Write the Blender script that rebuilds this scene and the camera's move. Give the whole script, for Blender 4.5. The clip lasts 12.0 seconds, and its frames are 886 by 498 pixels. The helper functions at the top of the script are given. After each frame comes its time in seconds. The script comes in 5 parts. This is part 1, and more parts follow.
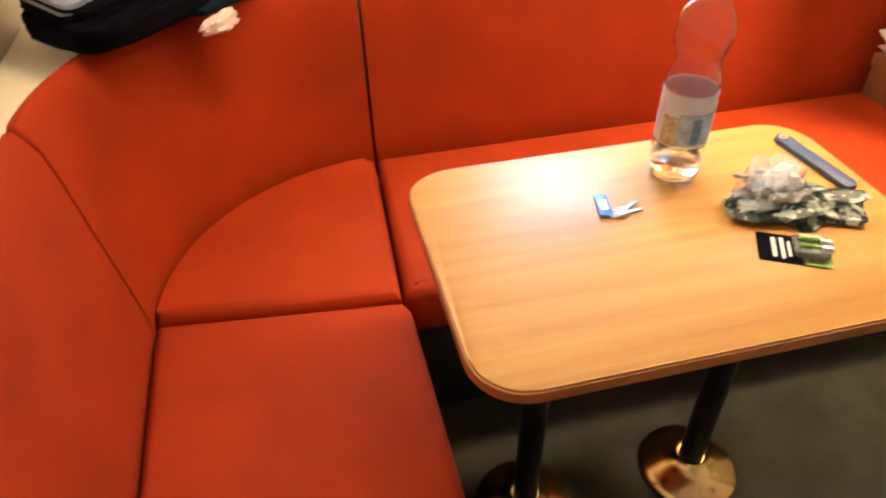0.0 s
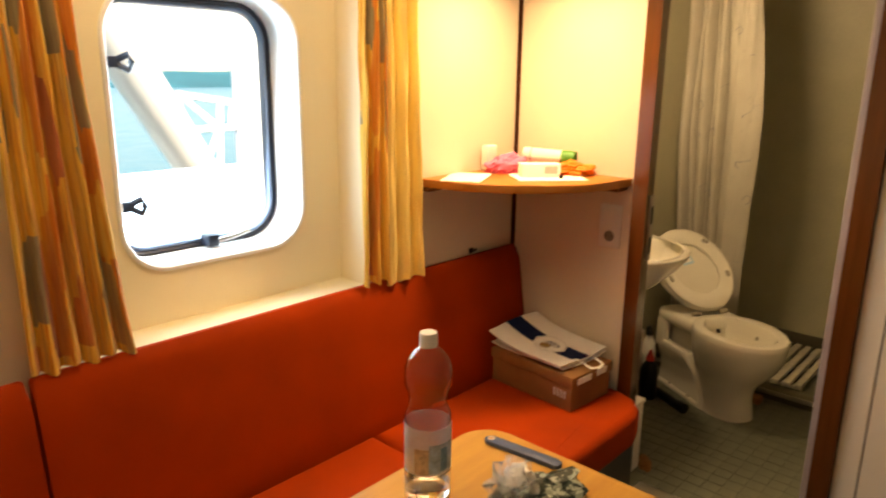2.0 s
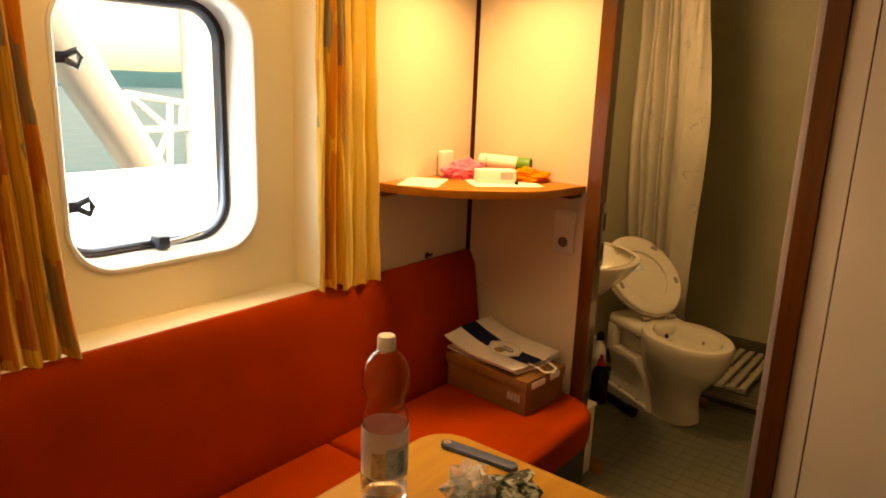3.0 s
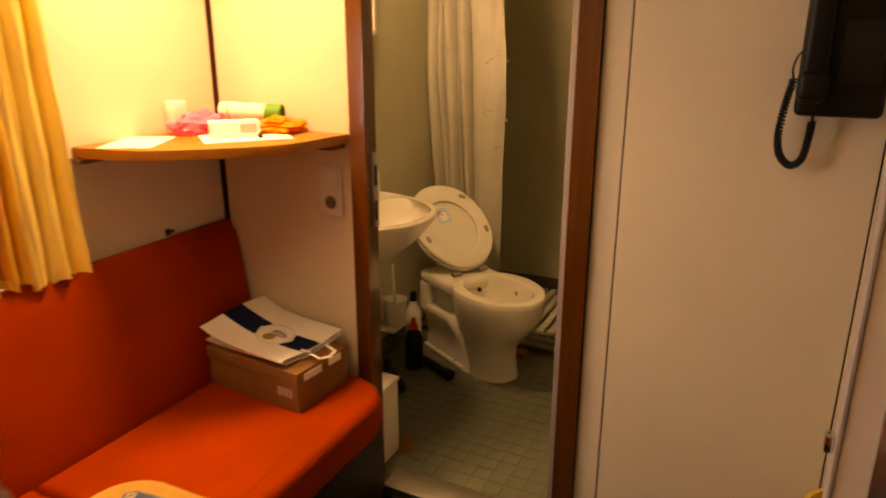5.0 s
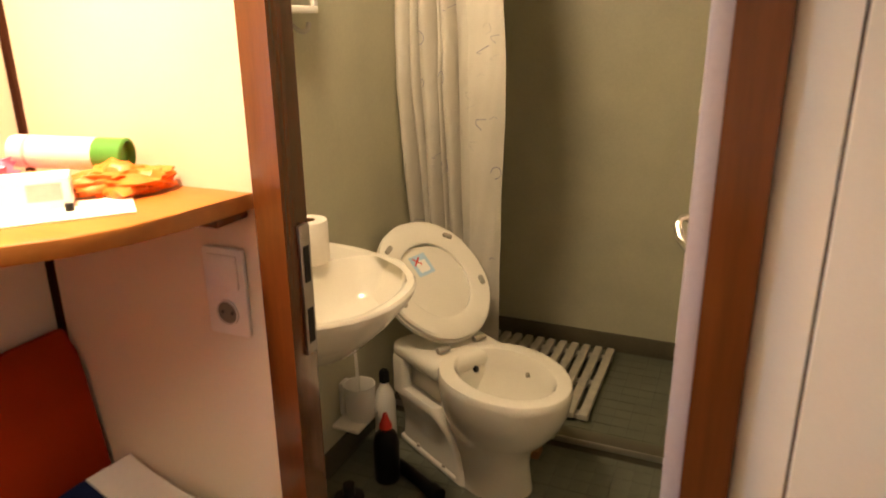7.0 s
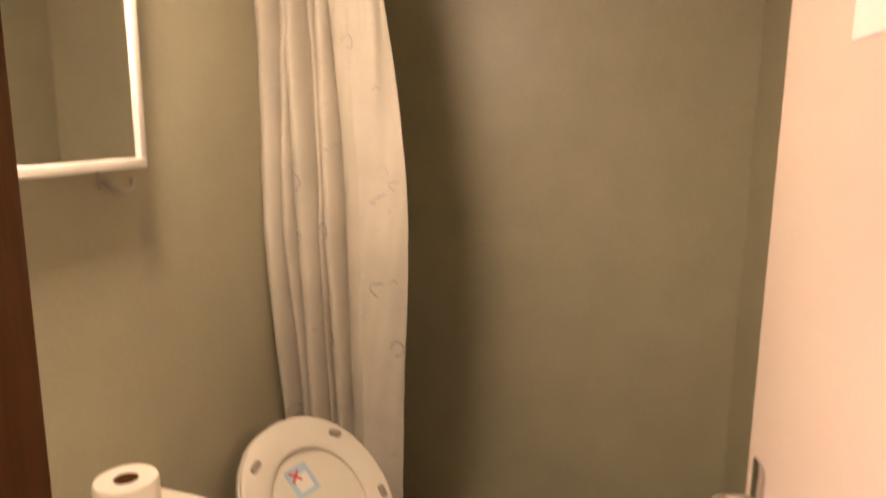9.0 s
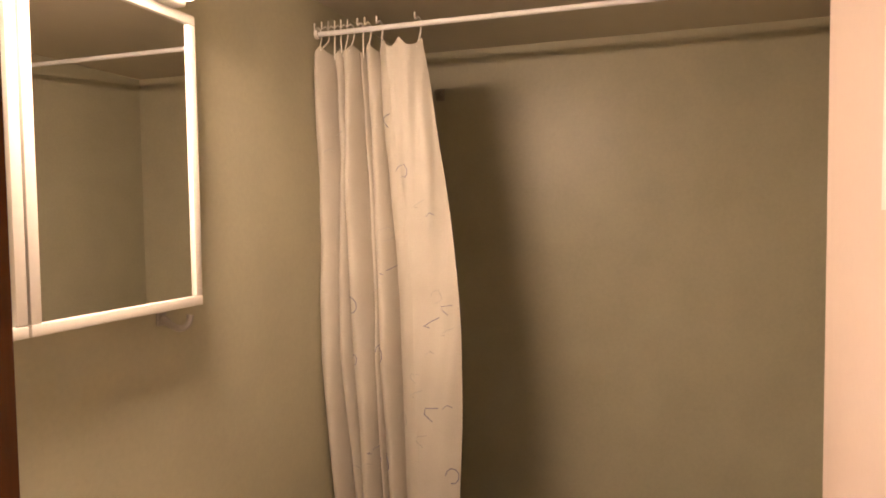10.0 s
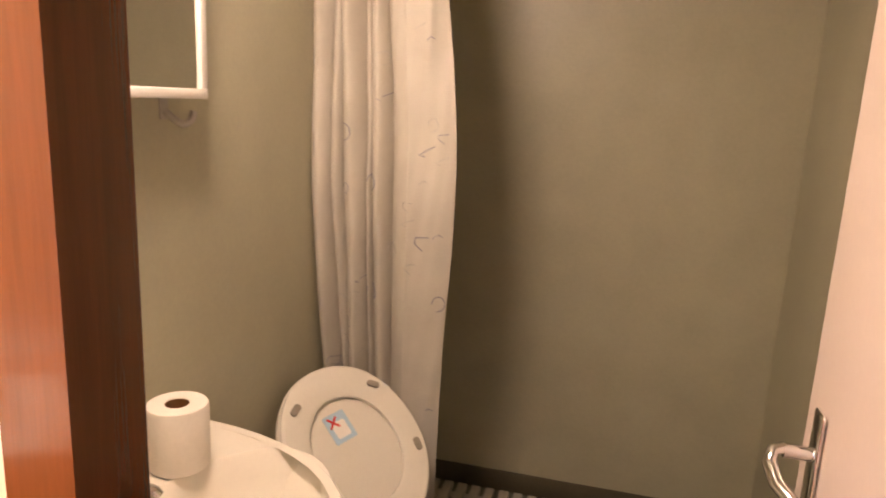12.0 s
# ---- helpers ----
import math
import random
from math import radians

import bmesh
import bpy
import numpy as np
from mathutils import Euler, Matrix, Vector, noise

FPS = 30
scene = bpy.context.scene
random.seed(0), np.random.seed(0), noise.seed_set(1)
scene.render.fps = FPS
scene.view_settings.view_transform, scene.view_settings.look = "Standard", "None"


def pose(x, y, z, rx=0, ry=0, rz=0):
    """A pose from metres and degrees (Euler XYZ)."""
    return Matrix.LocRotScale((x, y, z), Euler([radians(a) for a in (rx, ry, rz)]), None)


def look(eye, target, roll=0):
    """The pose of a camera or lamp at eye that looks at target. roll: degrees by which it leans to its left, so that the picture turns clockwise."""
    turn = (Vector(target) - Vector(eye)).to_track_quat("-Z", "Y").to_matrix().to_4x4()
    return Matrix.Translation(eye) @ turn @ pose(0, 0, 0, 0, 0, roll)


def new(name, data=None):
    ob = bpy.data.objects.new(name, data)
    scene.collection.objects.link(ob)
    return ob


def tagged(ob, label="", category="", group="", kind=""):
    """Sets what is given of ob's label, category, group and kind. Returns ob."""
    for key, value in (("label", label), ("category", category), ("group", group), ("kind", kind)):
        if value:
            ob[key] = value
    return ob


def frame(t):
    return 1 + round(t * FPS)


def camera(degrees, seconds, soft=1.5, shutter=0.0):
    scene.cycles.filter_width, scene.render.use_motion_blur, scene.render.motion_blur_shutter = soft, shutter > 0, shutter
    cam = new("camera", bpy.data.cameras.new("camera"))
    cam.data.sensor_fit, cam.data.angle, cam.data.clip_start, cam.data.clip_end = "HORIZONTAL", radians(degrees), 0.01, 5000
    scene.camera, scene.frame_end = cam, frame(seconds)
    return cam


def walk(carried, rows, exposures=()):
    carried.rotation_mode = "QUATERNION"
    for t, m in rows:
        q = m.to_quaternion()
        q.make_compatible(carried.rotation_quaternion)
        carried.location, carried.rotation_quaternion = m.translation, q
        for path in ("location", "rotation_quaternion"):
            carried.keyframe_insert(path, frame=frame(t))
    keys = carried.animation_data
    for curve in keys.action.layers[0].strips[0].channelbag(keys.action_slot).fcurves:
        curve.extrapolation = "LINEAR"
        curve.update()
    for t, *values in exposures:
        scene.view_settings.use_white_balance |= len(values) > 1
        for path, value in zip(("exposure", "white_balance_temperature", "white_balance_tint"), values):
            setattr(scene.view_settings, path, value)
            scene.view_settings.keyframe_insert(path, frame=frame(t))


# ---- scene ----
cam = camera(65.5, 12.0, soft=1.8, shutter=0.4)
PATH = [
    (0, (-0.106, 0.135, 1.418), (0.237, 1.634, 0.14), -1.1),
    (0.5, (-0.088, 0.15, 1.438), (0.413, 1.68, 0.251), 0.6),
    (1, (-0.133, 0.204, 1.458), (0.504, 1.849, 0.517), 1.1),
    (1.5, (-0.252, 0.232, 1.495), (0.844, 1.759, 0.812), -0.9),
    (2, (-0.329, 0.237, 1.526), (1.11, 1.537, 1.036), 0.7),
    (2.5, (-0.342, 0.239, 1.523), (1.18, 1.458, 1.081), 1.4),
    (2.7, (-0.341, 0.245, 1.522), (1.178, 1.464, 1.068), 1.7),
    (4.3, (-0.226, 0.227, 1.505), (1.447, 1.189, 0.981), 1.4),
    (4.5, (-0.17, 0.237, 1.498), (1.522, 1.16, 0.962), 0.2),
    (5, (0.123, 0.203, 1.469), (1.844, 1.032, 0.875), 0.1),
    (5.5, (0.337, 0.207, 1.451), (2.062, 0.976, 0.794), -1.1),
    (6, (0.57, 0.364, 1.443), (2.321, 1.147, 0.876), 1.3),
    (6.5, (0.731, 0.486, 1.449), (2.471, 1.224, 0.794), 0.7),
    (7, (0.951, 0.629, 1.441), (2.697, 1.379, 0.818), -0.6),
    (7.2, (1.037, 0.675, 1.451), (2.8, 1.407, 0.854), -0.3),
    (8.8, (1.454, 0.916, 1.544), (3.362, 1.256, 1.05), 0.4),
    (9, (1.475, 0.897, 1.557), (3.398, 1.308, 1.19), 0.4),
    (9.5, (1.493, 0.85, 1.607), (3.403, 1.425, 1.473), -1.5),
    (10, (1.507, 0.835, 1.636), (3.398, 1.476, 1.535), -0.7),
    (10.5, (1.496, 0.833, 1.599), (3.388, 1.46, 1.438), -0.4),
    (11, (1.476, 0.828, 1.539), (3.35, 1.477, 1.283), 0.7),
    (11.5, (1.463, 0.834, 1.502), (3.292, 1.561, 1.149), 2.1),
    (12, (1.459, 0.94, 1.49), (3.352, 1.425, 1.065), 2.7),
]
EXPOSURES = [
    (0.0, 3.25, 6500, 10), (0.5, 2.80, 6500, 10), (1.0, 2.72, 6600, 10), (1.5, 2.52, 7200, 8), (2.0, 2.03, 9000, 12), (2.7, 1.52, 13000, 17), (4.3, 1.75, 36000, 38),
    (4.6, 1.8, 32000, 38), (5.0, 2.0, 14500, 24), (5.3, 2.1, 9500, 18), (5.5, 2.2, 8500, 17), (6.0, 2.4, 7300, 15), (6.5, 2.5, 7200, 14), (7.2, 2.6, 7000, 12),
    (8.8, 2.6, 6700, 25), (9.5, 2.5, 6700, 27), (10.0, 2.5, 6700, 31), (11.2, 2.55, 6600, 32), (12.0, 2.6, 6300, 30),
]
walk(cam, [(t, look(eye, target, roll)) for t, eye, target, roll in PATH], EXPOSURES)

# ---- world, sun, lamps ----
world = bpy.data.worlds.new("sky")
scene.world = world
world.use_nodes = True
wn = world.node_tree.nodes
sky = wn.new("ShaderNodeTexSky")
sky.sky_type = "NISHITA"
sky.sun_disc = False
sky.sun_elevation, sky.sun_rotation = radians(47), radians(198)
world.node_tree.links.new(sky.outputs[0], wn["Background"].inputs[0])
wn["Background"].inputs[1].default_value = 0.12


def lamp(name, kind, energy, colour, m, size=0.2, size_y=None, angle=None):
    d = bpy.data.lights.new(name, kind)
    d.energy, d.color = energy, colour
    if kind == "AREA":
        d.size = size
        if size_y:
            d.shape, d.size_y = "RECTANGLE", size_y
        d.spread = radians(angle or 180)
    elif kind == "POINT":
        d.shadow_soft_size = size
    elif kind == "SUN":
        d.angle = radians(angle)
    ob = new(name, d)
    ob.matrix_world = m
    return ob


WARM = (1.0, 0.73, 0.46)
lamp("sun", "SUN", 4.0, (1.0, 0.95, 0.88), look((0, 0, 5), (0.5, 1.5, 3.3)), angle=0.6)
lamp("window_daylight", "AREA", 2.3, (0.44, 0.69, 1.0), look((0.62, 2.05, 1.37), (0.62, 0.0, 1.1)), 0.46, 0.6)
lamp("corner_lamp_light", "AREA", 2.5, WARM, look((1.42, 1.45, 2.02), (1.42, 1.45, 0.0)), 0.22, 0.12, angle=125)
# Unseen ceiling lamp, added and placed to fill the cabin's light.
lamp("ceiling_fill_light", "AREA", 0.85, (1.0, 0.76, 0.48), look((0.40, 1.42, 2.22), (0.40, 1.42, 0.0)), 1.0, 0.2)
lamp("bath_lamp_light", "AREA", 4.4, (1.0, 0.76, 0.50), look((2.30, 1.610, 2.050), (2.80, 1.33, 1.25)), 0.50, 0.05)


# ---- materials ----
def material(name, colour, rough=0.5, metal=0.0, vary=0.12, scale=6.0, bump=0.05, grain=120.0, stretch=(1, 1, 1), colour2=None, transmission=0.0, ior=1.45, emission=None, coat=0.0, sheen=0.0, ramp=(0.5, 0.95)):
    m = bpy.data.materials.new(name)
    m.use_nodes = True
    nt = m.node_tree
    b = nt.nodes["Principled BSDF"]
    b.inputs["Roughness"].default_value = rough
    b.inputs["Metallic"].default_value = metal
    b.inputs["IOR"].default_value = ior
    b.inputs["Transmission Weight"].default_value = transmission
    b.inputs["Coat Weight"].default_value = coat
    b.inputs["Sheen Weight"].default_value = sheen
    tc = nt.nodes.new("ShaderNodeTexCoord")
    mp = nt.nodes.new("ShaderNodeMapping")
    mp.inputs["Scale"].default_value = stretch
    nt.links.new(tc.outputs["Object"], mp.inputs[0])
    n1 = nt.nodes.new("ShaderNodeTexNoise")
    n1.inputs["Scale"].default_value = scale
    n1.inputs["Detail"].default_value = 5
    n2 = nt.nodes.new("ShaderNodeTexNoise")
    n2.inputs["Scale"].default_value = grain
    n2.inputs["Detail"].default_value = 3
    nt.links.new(mp.outputs[0], n1.inputs[0])
    nt.links.new(mp.outputs[0], n2.inputs[0])
    ad = nt.nodes.new("ShaderNodeMath")
    ad.operation = "MULTIPLY_ADD"
    nt.links.new(n2.outputs[0], ad.inputs[0])
    ad.inputs[1].default_value = 0.45
    nt.links.new(n1.outputs[0], ad.inputs[2])
    rp = nt.nodes.new("ShaderNodeValToRGB")
    lo = colour2 or tuple(max(0.0, c * (1 - vary)) for c in colour)
    hi = colour if colour2 else tuple(min(1.0, c * (1 + vary)) for c in colour)
    rp.color_ramp.elements[0].position, rp.color_ramp.elements[0].color = ramp[0], (*lo, 1)
    rp.color_ramp.elements[1].position, rp.color_ramp.elements[1].color = ramp[1], (*hi, 1)
    nt.links.new(ad.outputs[0], rp.inputs[0])
    nt.links.new(rp.outputs[0], b.inputs["Base Color"])
    rr = nt.nodes.new("ShaderNodeMapRange")
    rr.inputs["To Min"].default_value, rr.inputs["To Max"].default_value = max(0.0, rough - 0.07), min(1.0, rough + 0.1)
    nt.links.new(n1.outputs[0], rr.inputs[0])
    nt.links.new(rr.outputs[0], b.inputs["Roughness"])
    if bump:
        bp = nt.nodes.new("ShaderNodeBump")
        bp.inputs["Strength"].default_value = bump
        bp.inputs["Distance"].default_value = 0.002
        nt.links.new(n2.outputs[0], bp.inputs["Height"])
        nt.links.new(bp.outputs[0], b.inputs["Normal"])
    if emission:
        b.inputs["Emission Color"].default_value = (*emission[0], 1)
        b.inputs["Emission Strength"].default_value = emission[1]
    return m


RED = material("red_upholstery", (0.365, 0.036, 0.006), 0.8, vary=0.16, scale=5, bump=0.35, grain=900)
RED.node_tree.nodes["Principled BSDF"].inputs["Specular IOR Level"].default_value = 0.15
CREAM = material("cream_laminate", (0.74, 0.65, 0.525), 0.42, vary=0.04, scale=3, bump=0.06, grain=300)
WINDOWWALL = material("cream_moulded_lining", (0.84, 0.765, 0.58), 0.45, vary=0.04, scale=3, bump=0.05, grain=200)
SEAM = material("dark_brown_joint", (0.07, 0.025, 0.014), 0.5)
FRAMEWOOD = material("mahogany_door_frame", (0.112, 0.033, 0.008), 0.20, vary=0.16, scale=9, bump=0.06, grain=60, stretch=(6, 6, 0.35), coat=0.15)
GREEN = material("grey_green_wet_wall", (0.475, 0.46, 0.335), 0.38, vary=0.07, scale=5, bump=0.08, grain=90)
BATHCEIL = material("bathroom_ceiling_paint", (0.60, 0.55, 0.44), 0.5, vary=0.05, scale=4)
CEIL = material("white_ceiling_panel", (0.76, 0.72, 0.64), 0.5, vary=0.03)
CARPET = material("dark_green_grey_vinyl", (0.042, 0.042, 0.031), 0.75, vary=0.3, scale=7, bump=0.5, grain=500)
TILE = material("grey_green_floor_tile", (0.125, 0.133, 0.098), 0.42, vary=0.18, scale=8, bump=0.2, grain=150)
GROUT = material("floor_grout", (0.105, 0.11, 0.082), 0.8)
COVE = material("dark_floor_coving", (0.10, 0.09, 0.06), 0.5, vary=0.2)
OAK = material("orange_beech_tabletop", (0.57, 0.285, 0.058), 0.45, scale=4, bump=0.05, grain=70, stretch=(0.5, 9, 9), colour2=(0.45, 0.20, 0.036))
SHELFOAK = material("deep_orange_beech_shelf", (0.46, 0.175, 0.035), 0.42, scale=4, bump=0.05, grain=70, stretch=(9, 0.5, 9), colour2=(0.36, 0.125, 0.022))
OAKEDGE = material("table_edge_band", (0.40, 0.15, 0.035), 0.4, vary=0.15, scale=12)
BLACK = material("black_painted_steel", (0.012, 0.012, 0.013), 0.35)
BLACKPLASTIC = material("black_plastic", (0.004, 0.004, 0.0045), 0.42, bump=0.15, grain=400)
BRASS = material("polished_brass", (0.72, 0.50, 0.22), 0.18, 1.0, vary=0.12, scale=14)
CHROME = material("chrome", (0.75, 0.74, 0.72), 0.14, 1.0, vary=0.05)
STEEL = material("brushed_steel", (0.50, 0.48, 0.45), 0.34, 1.0, vary=0.1, scale=20)
WHITEPLASTIC = material("white_plastic", (0.78, 0.76, 0.71), 0.35, vary=0.03)
CERAMIC = material("white_sanitary_ceramic", (0.80, 0.77, 0.68), 0.08, vary=0.03, scale=4, bump=0.0, coat=0.4)
PAPER = material("white_paper", (0.86, 0.84, 0.80), 0.7, vary=0.04, scale=10)
ROLL = material("toilet_tissue", (0.82, 0.78, 0.70), 0.9, vary=0.04, scale=12, bump=0.3)
CARD = material("brown_cardboard", (0.24, 0.115, 0.045), 0.75, vary=0.12, scale=10, bump=0.2, grain=200)
NAVY = material("navy_print", (0.010, 0.016, 0.055), 0.6, vary=0.2)
GOLD = material("gold_print", (0.36, 0.24, 0.08), 0.5, vary=0.2)
# White socket plastic, with the well's shade put into the colour.
SOCKETWELL = material("socket_plastic_painted_shade", (0.16, 0.14, 0.11), 0.5, vary=0.1)
GREYPRINT = material("grey_print", (0.45, 0.43, 0.40), 0.6)
PINK = material("pink_plastic_bag", (0.85, 0.16, 0.30), 0.35, vary=0.15, scale=20)
ORANGE = material("orange_wrapper", (0.85, 0.20, 0.035), 0.35, vary=0.2, scale=20)
GREENCAP = material("green_cap", (0.07, 0.25, 0.04), 0.35)
BLUE = material("blue_plastic", (0.05, 0.20, 0.60), 0.35)
SLATE = material("blue_grey_blade", (0.065, 0.09, 0.15), 0.42, 0.0, vary=0.15, scale=30)
GREENFOIL = material("green_foil", (0.10, 0.16, 0.03), 0.25, 0.6, vary=0.3, scale=40)
FOILPRINT = material("crumpled_wrapper_print", (0.36, 0.41, 0.35), 0.28, scale=34, bump=0.2, colour2=(0.006, 0.018, 0.012), ramp=(0.74, 0.80))
GREYCASE = material("grey_case_fabric", (0.25, 0.29, 0.39), 0.7, vary=0.08, bump=0.3, grain=600)
DARKCLOTH = material("black_navy_cloth", (0.003, 0.0035, 0.006), 0.85, vary=0.4, scale=12, bump=0.5, grain=500)
GREENCLOTH = material("dark_green_cloth", (0.006, 0.016, 0.024), 0.85, vary=0.3, bump=0.4, grain=500)
TISSUE = material("pale_pink_tissue", (0.80, 0.62, 0.56), 0.8, vary=0.08, scale=18)
RUBBER = material("window_gasket", (0.02, 0.028, 0.045), 0.35, vary=0.2)
ALU = material("window_frame_aluminium", (0.20, 0.24, 0.32), 0.35, 0.7, vary=0.1)
WHITEPAINT = material("white_ship_paint", (0.82, 0.83, 0.84), 0.45, vary=0.05, scale=3)
DOORPAINT = material("pinkish_white_door_laminate", (0.70, 0.585, 0.505), 0.4, vary=0.03, scale=3)
DOOREDGE = material("grey_door_edge", (0.40, 0.35, 0.35), 0.4, 0.1, vary=0.08)
SLAT = material("white_wooden_slats", (0.50, 0.47, 0.39), 0.6, vary=0.14, scale=20)
YELLOW = material("yellow_plastic", (0.75, 0.52, 0.12), 0.4, vary=0.06)
STICKER = material("pale_blue_sticker", (0.42, 0.60, 0.72), 0.5)
REDPRINT = material("red_print", (0.65, 0.04, 0.03), 0.5)
GREYBUFFER = material("grey_rubber_buffer", (0.33, 0.30, 0.24), 0.6)
WATERBLUE = material("sea_water", (0.006, 0.085, 0.12), 0.3, vary=0.3, scale=0.3, bump=0.3, grain=2)
HILL = material("distant_shore", (0.006, 0.085, 0.12), 0.9, vary=0.3, scale=0.02)
DIFFUSER = material("lamp_diffuser", (0.9, 0.85, 0.75), 0.4, emission=((1.0, 0.78, 0.50), 2.2))
PET = material("clear_bottle_plastic", (0.97, 0.97, 0.98), 0.04, vary=0.0, bump=0.0, transmission=1.0, ior=1.32)
WATER = material("drinking_water", (0.98, 0.99, 1.0), 0.0, vary=0.0, bump=0.0, transmission=1.0, ior=1.33)
GLASS = material("window_glass", (0.97, 0.99, 1.0), 0.0, vary=0.0, bump=0.0, transmission=1.0, ior=1.05)
FILM = material("clear_film", (0.95, 0.95, 0.95), 0.12, vary=0.0, bump=0.0, transmission=0.85, ior=1.12)
BROWNFILM = material("brownish_clear_film", (0.62, 0.50, 0.30), 0.15, vary=0.1, bump=0.0, transmission=0.7, ior=1.2)
MIRROR = material("mirror_silver", (0.90, 0.90, 0.88), 0.0, 1.0, vary=0.0, bump=0.0)
MIRROR.node_tree.nodes["Principled BSDF"].inputs["Roughness"].default_value = 0.01
for link in list(MIRROR.node_tree.links):
    if link.to_socket.name == "Roughness":
        MIRROR.node_tree.links.remove(link)
SHOWERCLOTH = material("ivory_shower_curtain", (0.58, 0.55, 0.48), 0.5, vary=0.08, scale=6, bump=0.15, grain=300)
INK = material("blue_grey_curtain_print", (0.22, 0.22, 0.30), 0.6)
INK2 = material("faded_curtain_print", (0.50, 0.49, 0.46), 0.6)


def curtain_material():
    """Woven yellow cloth with vertical streaks of ochre, rust and brown, and blue-grey patches."""
    m = bpy.data.materials.new("striped_curtain_cloth")
    m.use_nodes = True
    nt = m.node_tree
    b = nt.nodes["Principled BSDF"]
    b.inputs["Roughness"].default_value = 0.8
    b.inputs["Sheen Weight"].default_value = 0.2
    uv = nt.nodes.new("ShaderNodeUVMap")
    mp = nt.nodes.new("ShaderNodeMapping")
    mp.inputs["Scale"].default_value = (34, 2.2, 1)
    nt.links.new(uv.outputs[0], mp.inputs[0])
    n = nt.nodes.new("ShaderNodeTexNoise")
    n.inputs["Scale"].default_value, n.inputs["Detail"].default_value = 1.0, 4
    nt.links.new(mp.outputs[0], n.inputs[0])
    r = nt.nodes.new("ShaderNodeValToRGB")
    e = r.color_ramp.elements
    e[0].position, e[0].color = 0.28, (0.50, 0.16, 0.03, 1)
    e[1].position, e[1].color = 0.70, (0.90, 0.68, 0.25, 1)
    for p, c in ((0.38, (0.70, 0.30, 0.05, 1)), (0.46, (0.86, 0.56, 0.12, 1)), (0.54, (0.78, 0.48, 0.11, 1)), (0.58, (0.55, 0.27, 0.07, 1)), (0.62, (0.72, 0.50, 0.13, 1))):
        x = e.new(p)
        x.color = c
    nt.links.new(n.outputs[0], r.inputs[0])
    mp2 = nt.nodes.new("ShaderNodeMapping")
    mp2.inputs["Scale"].default_value = (11, 6.5, 1)
    nt.links.new(uv.outputs[0], mp2.inputs[0])
    v = nt.nodes.new("ShaderNodeTexVoronoi")
    v.distance = "CHEBYCHEV"
    v.inputs["Scale"].default_value = 1.0
    nt.links.new(mp2.outputs[0], v.inputs[0])
    sep = nt.nodes.new("ShaderNodeSeparateColor")
    nt.links.new(v.outputs["Color"], sep.inputs[0])
    blue = nt.nodes.new("ShaderNodeMapRange")
    blue.inputs["From Min"].default_value, blue.inputs["From Max"].default_value = 0.80, 0.84
    nt.links.new(sep.outputs[0], blue.inputs[0])
    rust = nt.nodes.new("ShaderNodeMapRange")
    rust.inputs["From Min"].default_value, rust.inputs["From Max"].default_value = 0.74, 0.78
    nt.links.new(sep.outputs[1], rust.inputs[0])
    last = r.outputs[0]
    for mask, colour, amount in ((blue, (0.13, 0.16, 0.15, 1), 0.75), (rust, (0.60, 0.12, 0.03, 1), 0.6)):
        mul = nt.nodes.new("ShaderNodeMath")
        mul.operation = "MULTIPLY"
        mul.inputs[1].default_value = amount
        nt.links.new(mask.outputs[0], mul.inputs[0])
        mx = nt.nodes.new("ShaderNodeMix")
        mx.data_type = "RGBA"
        nt.links.new(mul.outputs[0], mx.inputs[0])
        nt.links.new(last, mx.inputs[6])
        mx.inputs[7].default_value = colour
        last = mx.outputs[2]
    nt.links.new(last, b.inputs["Base Color"])
    bp = nt.nodes.new("ShaderNodeBump")
    bp.inputs["Strength"].default_value, bp.inputs["Distance"].default_value = 0.3, 0.001
    n3 = nt.nodes.new("ShaderNodeTexNoise")
    n3.inputs["Scale"].default_value = 500
    nt.links.new(n3.outputs[0], bp.inputs["Height"])
    nt.links.new(bp.outputs[0], b.inputs["Normal"])
    return m


CURTAIN = curtain_material()
for m in (DARKCLOTH, GREENCLOTH, NAVY, CARPET, CURTAIN, SEAM):
    m.node_tree.nodes["Principled BSDF"].inputs["Specular IOR Level"].default_value = 0.06
for m in (BLACKPLASTIC, BLACK, CARD, SLATE):
    m.node_tree.nodes["Principled BSDF"].inputs["Specular IOR Level"].default_value = 0.3
LINING = material("yellow_curtain_lining", (0.88, 0.67, 0.24), 0.75, vary=0.10, scale=9, bump=0.3, grain=400, stretch=(1, 1, 0.3))

# ---- helpers for shapes ----
BASE = {}


def mesh_of(bm, name, mat, smooth=True):
    me = bpy.data.meshes.new(name)
    bmesh.ops.recalc_face_normals(bm, faces=bm.faces)
    bm.to_mesh(me)
    bm.free()
    for p in me.polygons:
        p.use_smooth = smooth
    me.materials.append(mat)
    if smooth:
        me.set_sharp_from_angle(angle=radians(40))
    return me


def thing(name, base, label, category, group="", kind=""):
    ob = new(name)
    ob.empty_display_size = 0.05
    ob.location = base
    BASE[ob] = Vector(base)
    return tagged(ob, label, category, group, kind)


def part(name, bm, mat, parent, label="", smooth=True):
    """One mesh object under a thing or a part; the bmesh is in the world's metres."""
    base = BASE[parent]
    bmesh.ops.translate(bm, verts=bm.verts, vec=-base)
    ob = new(name, mesh_of(bm, name, mat, smooth))
    ob.parent = parent
    BASE[ob] = base
    return tagged(ob, label)


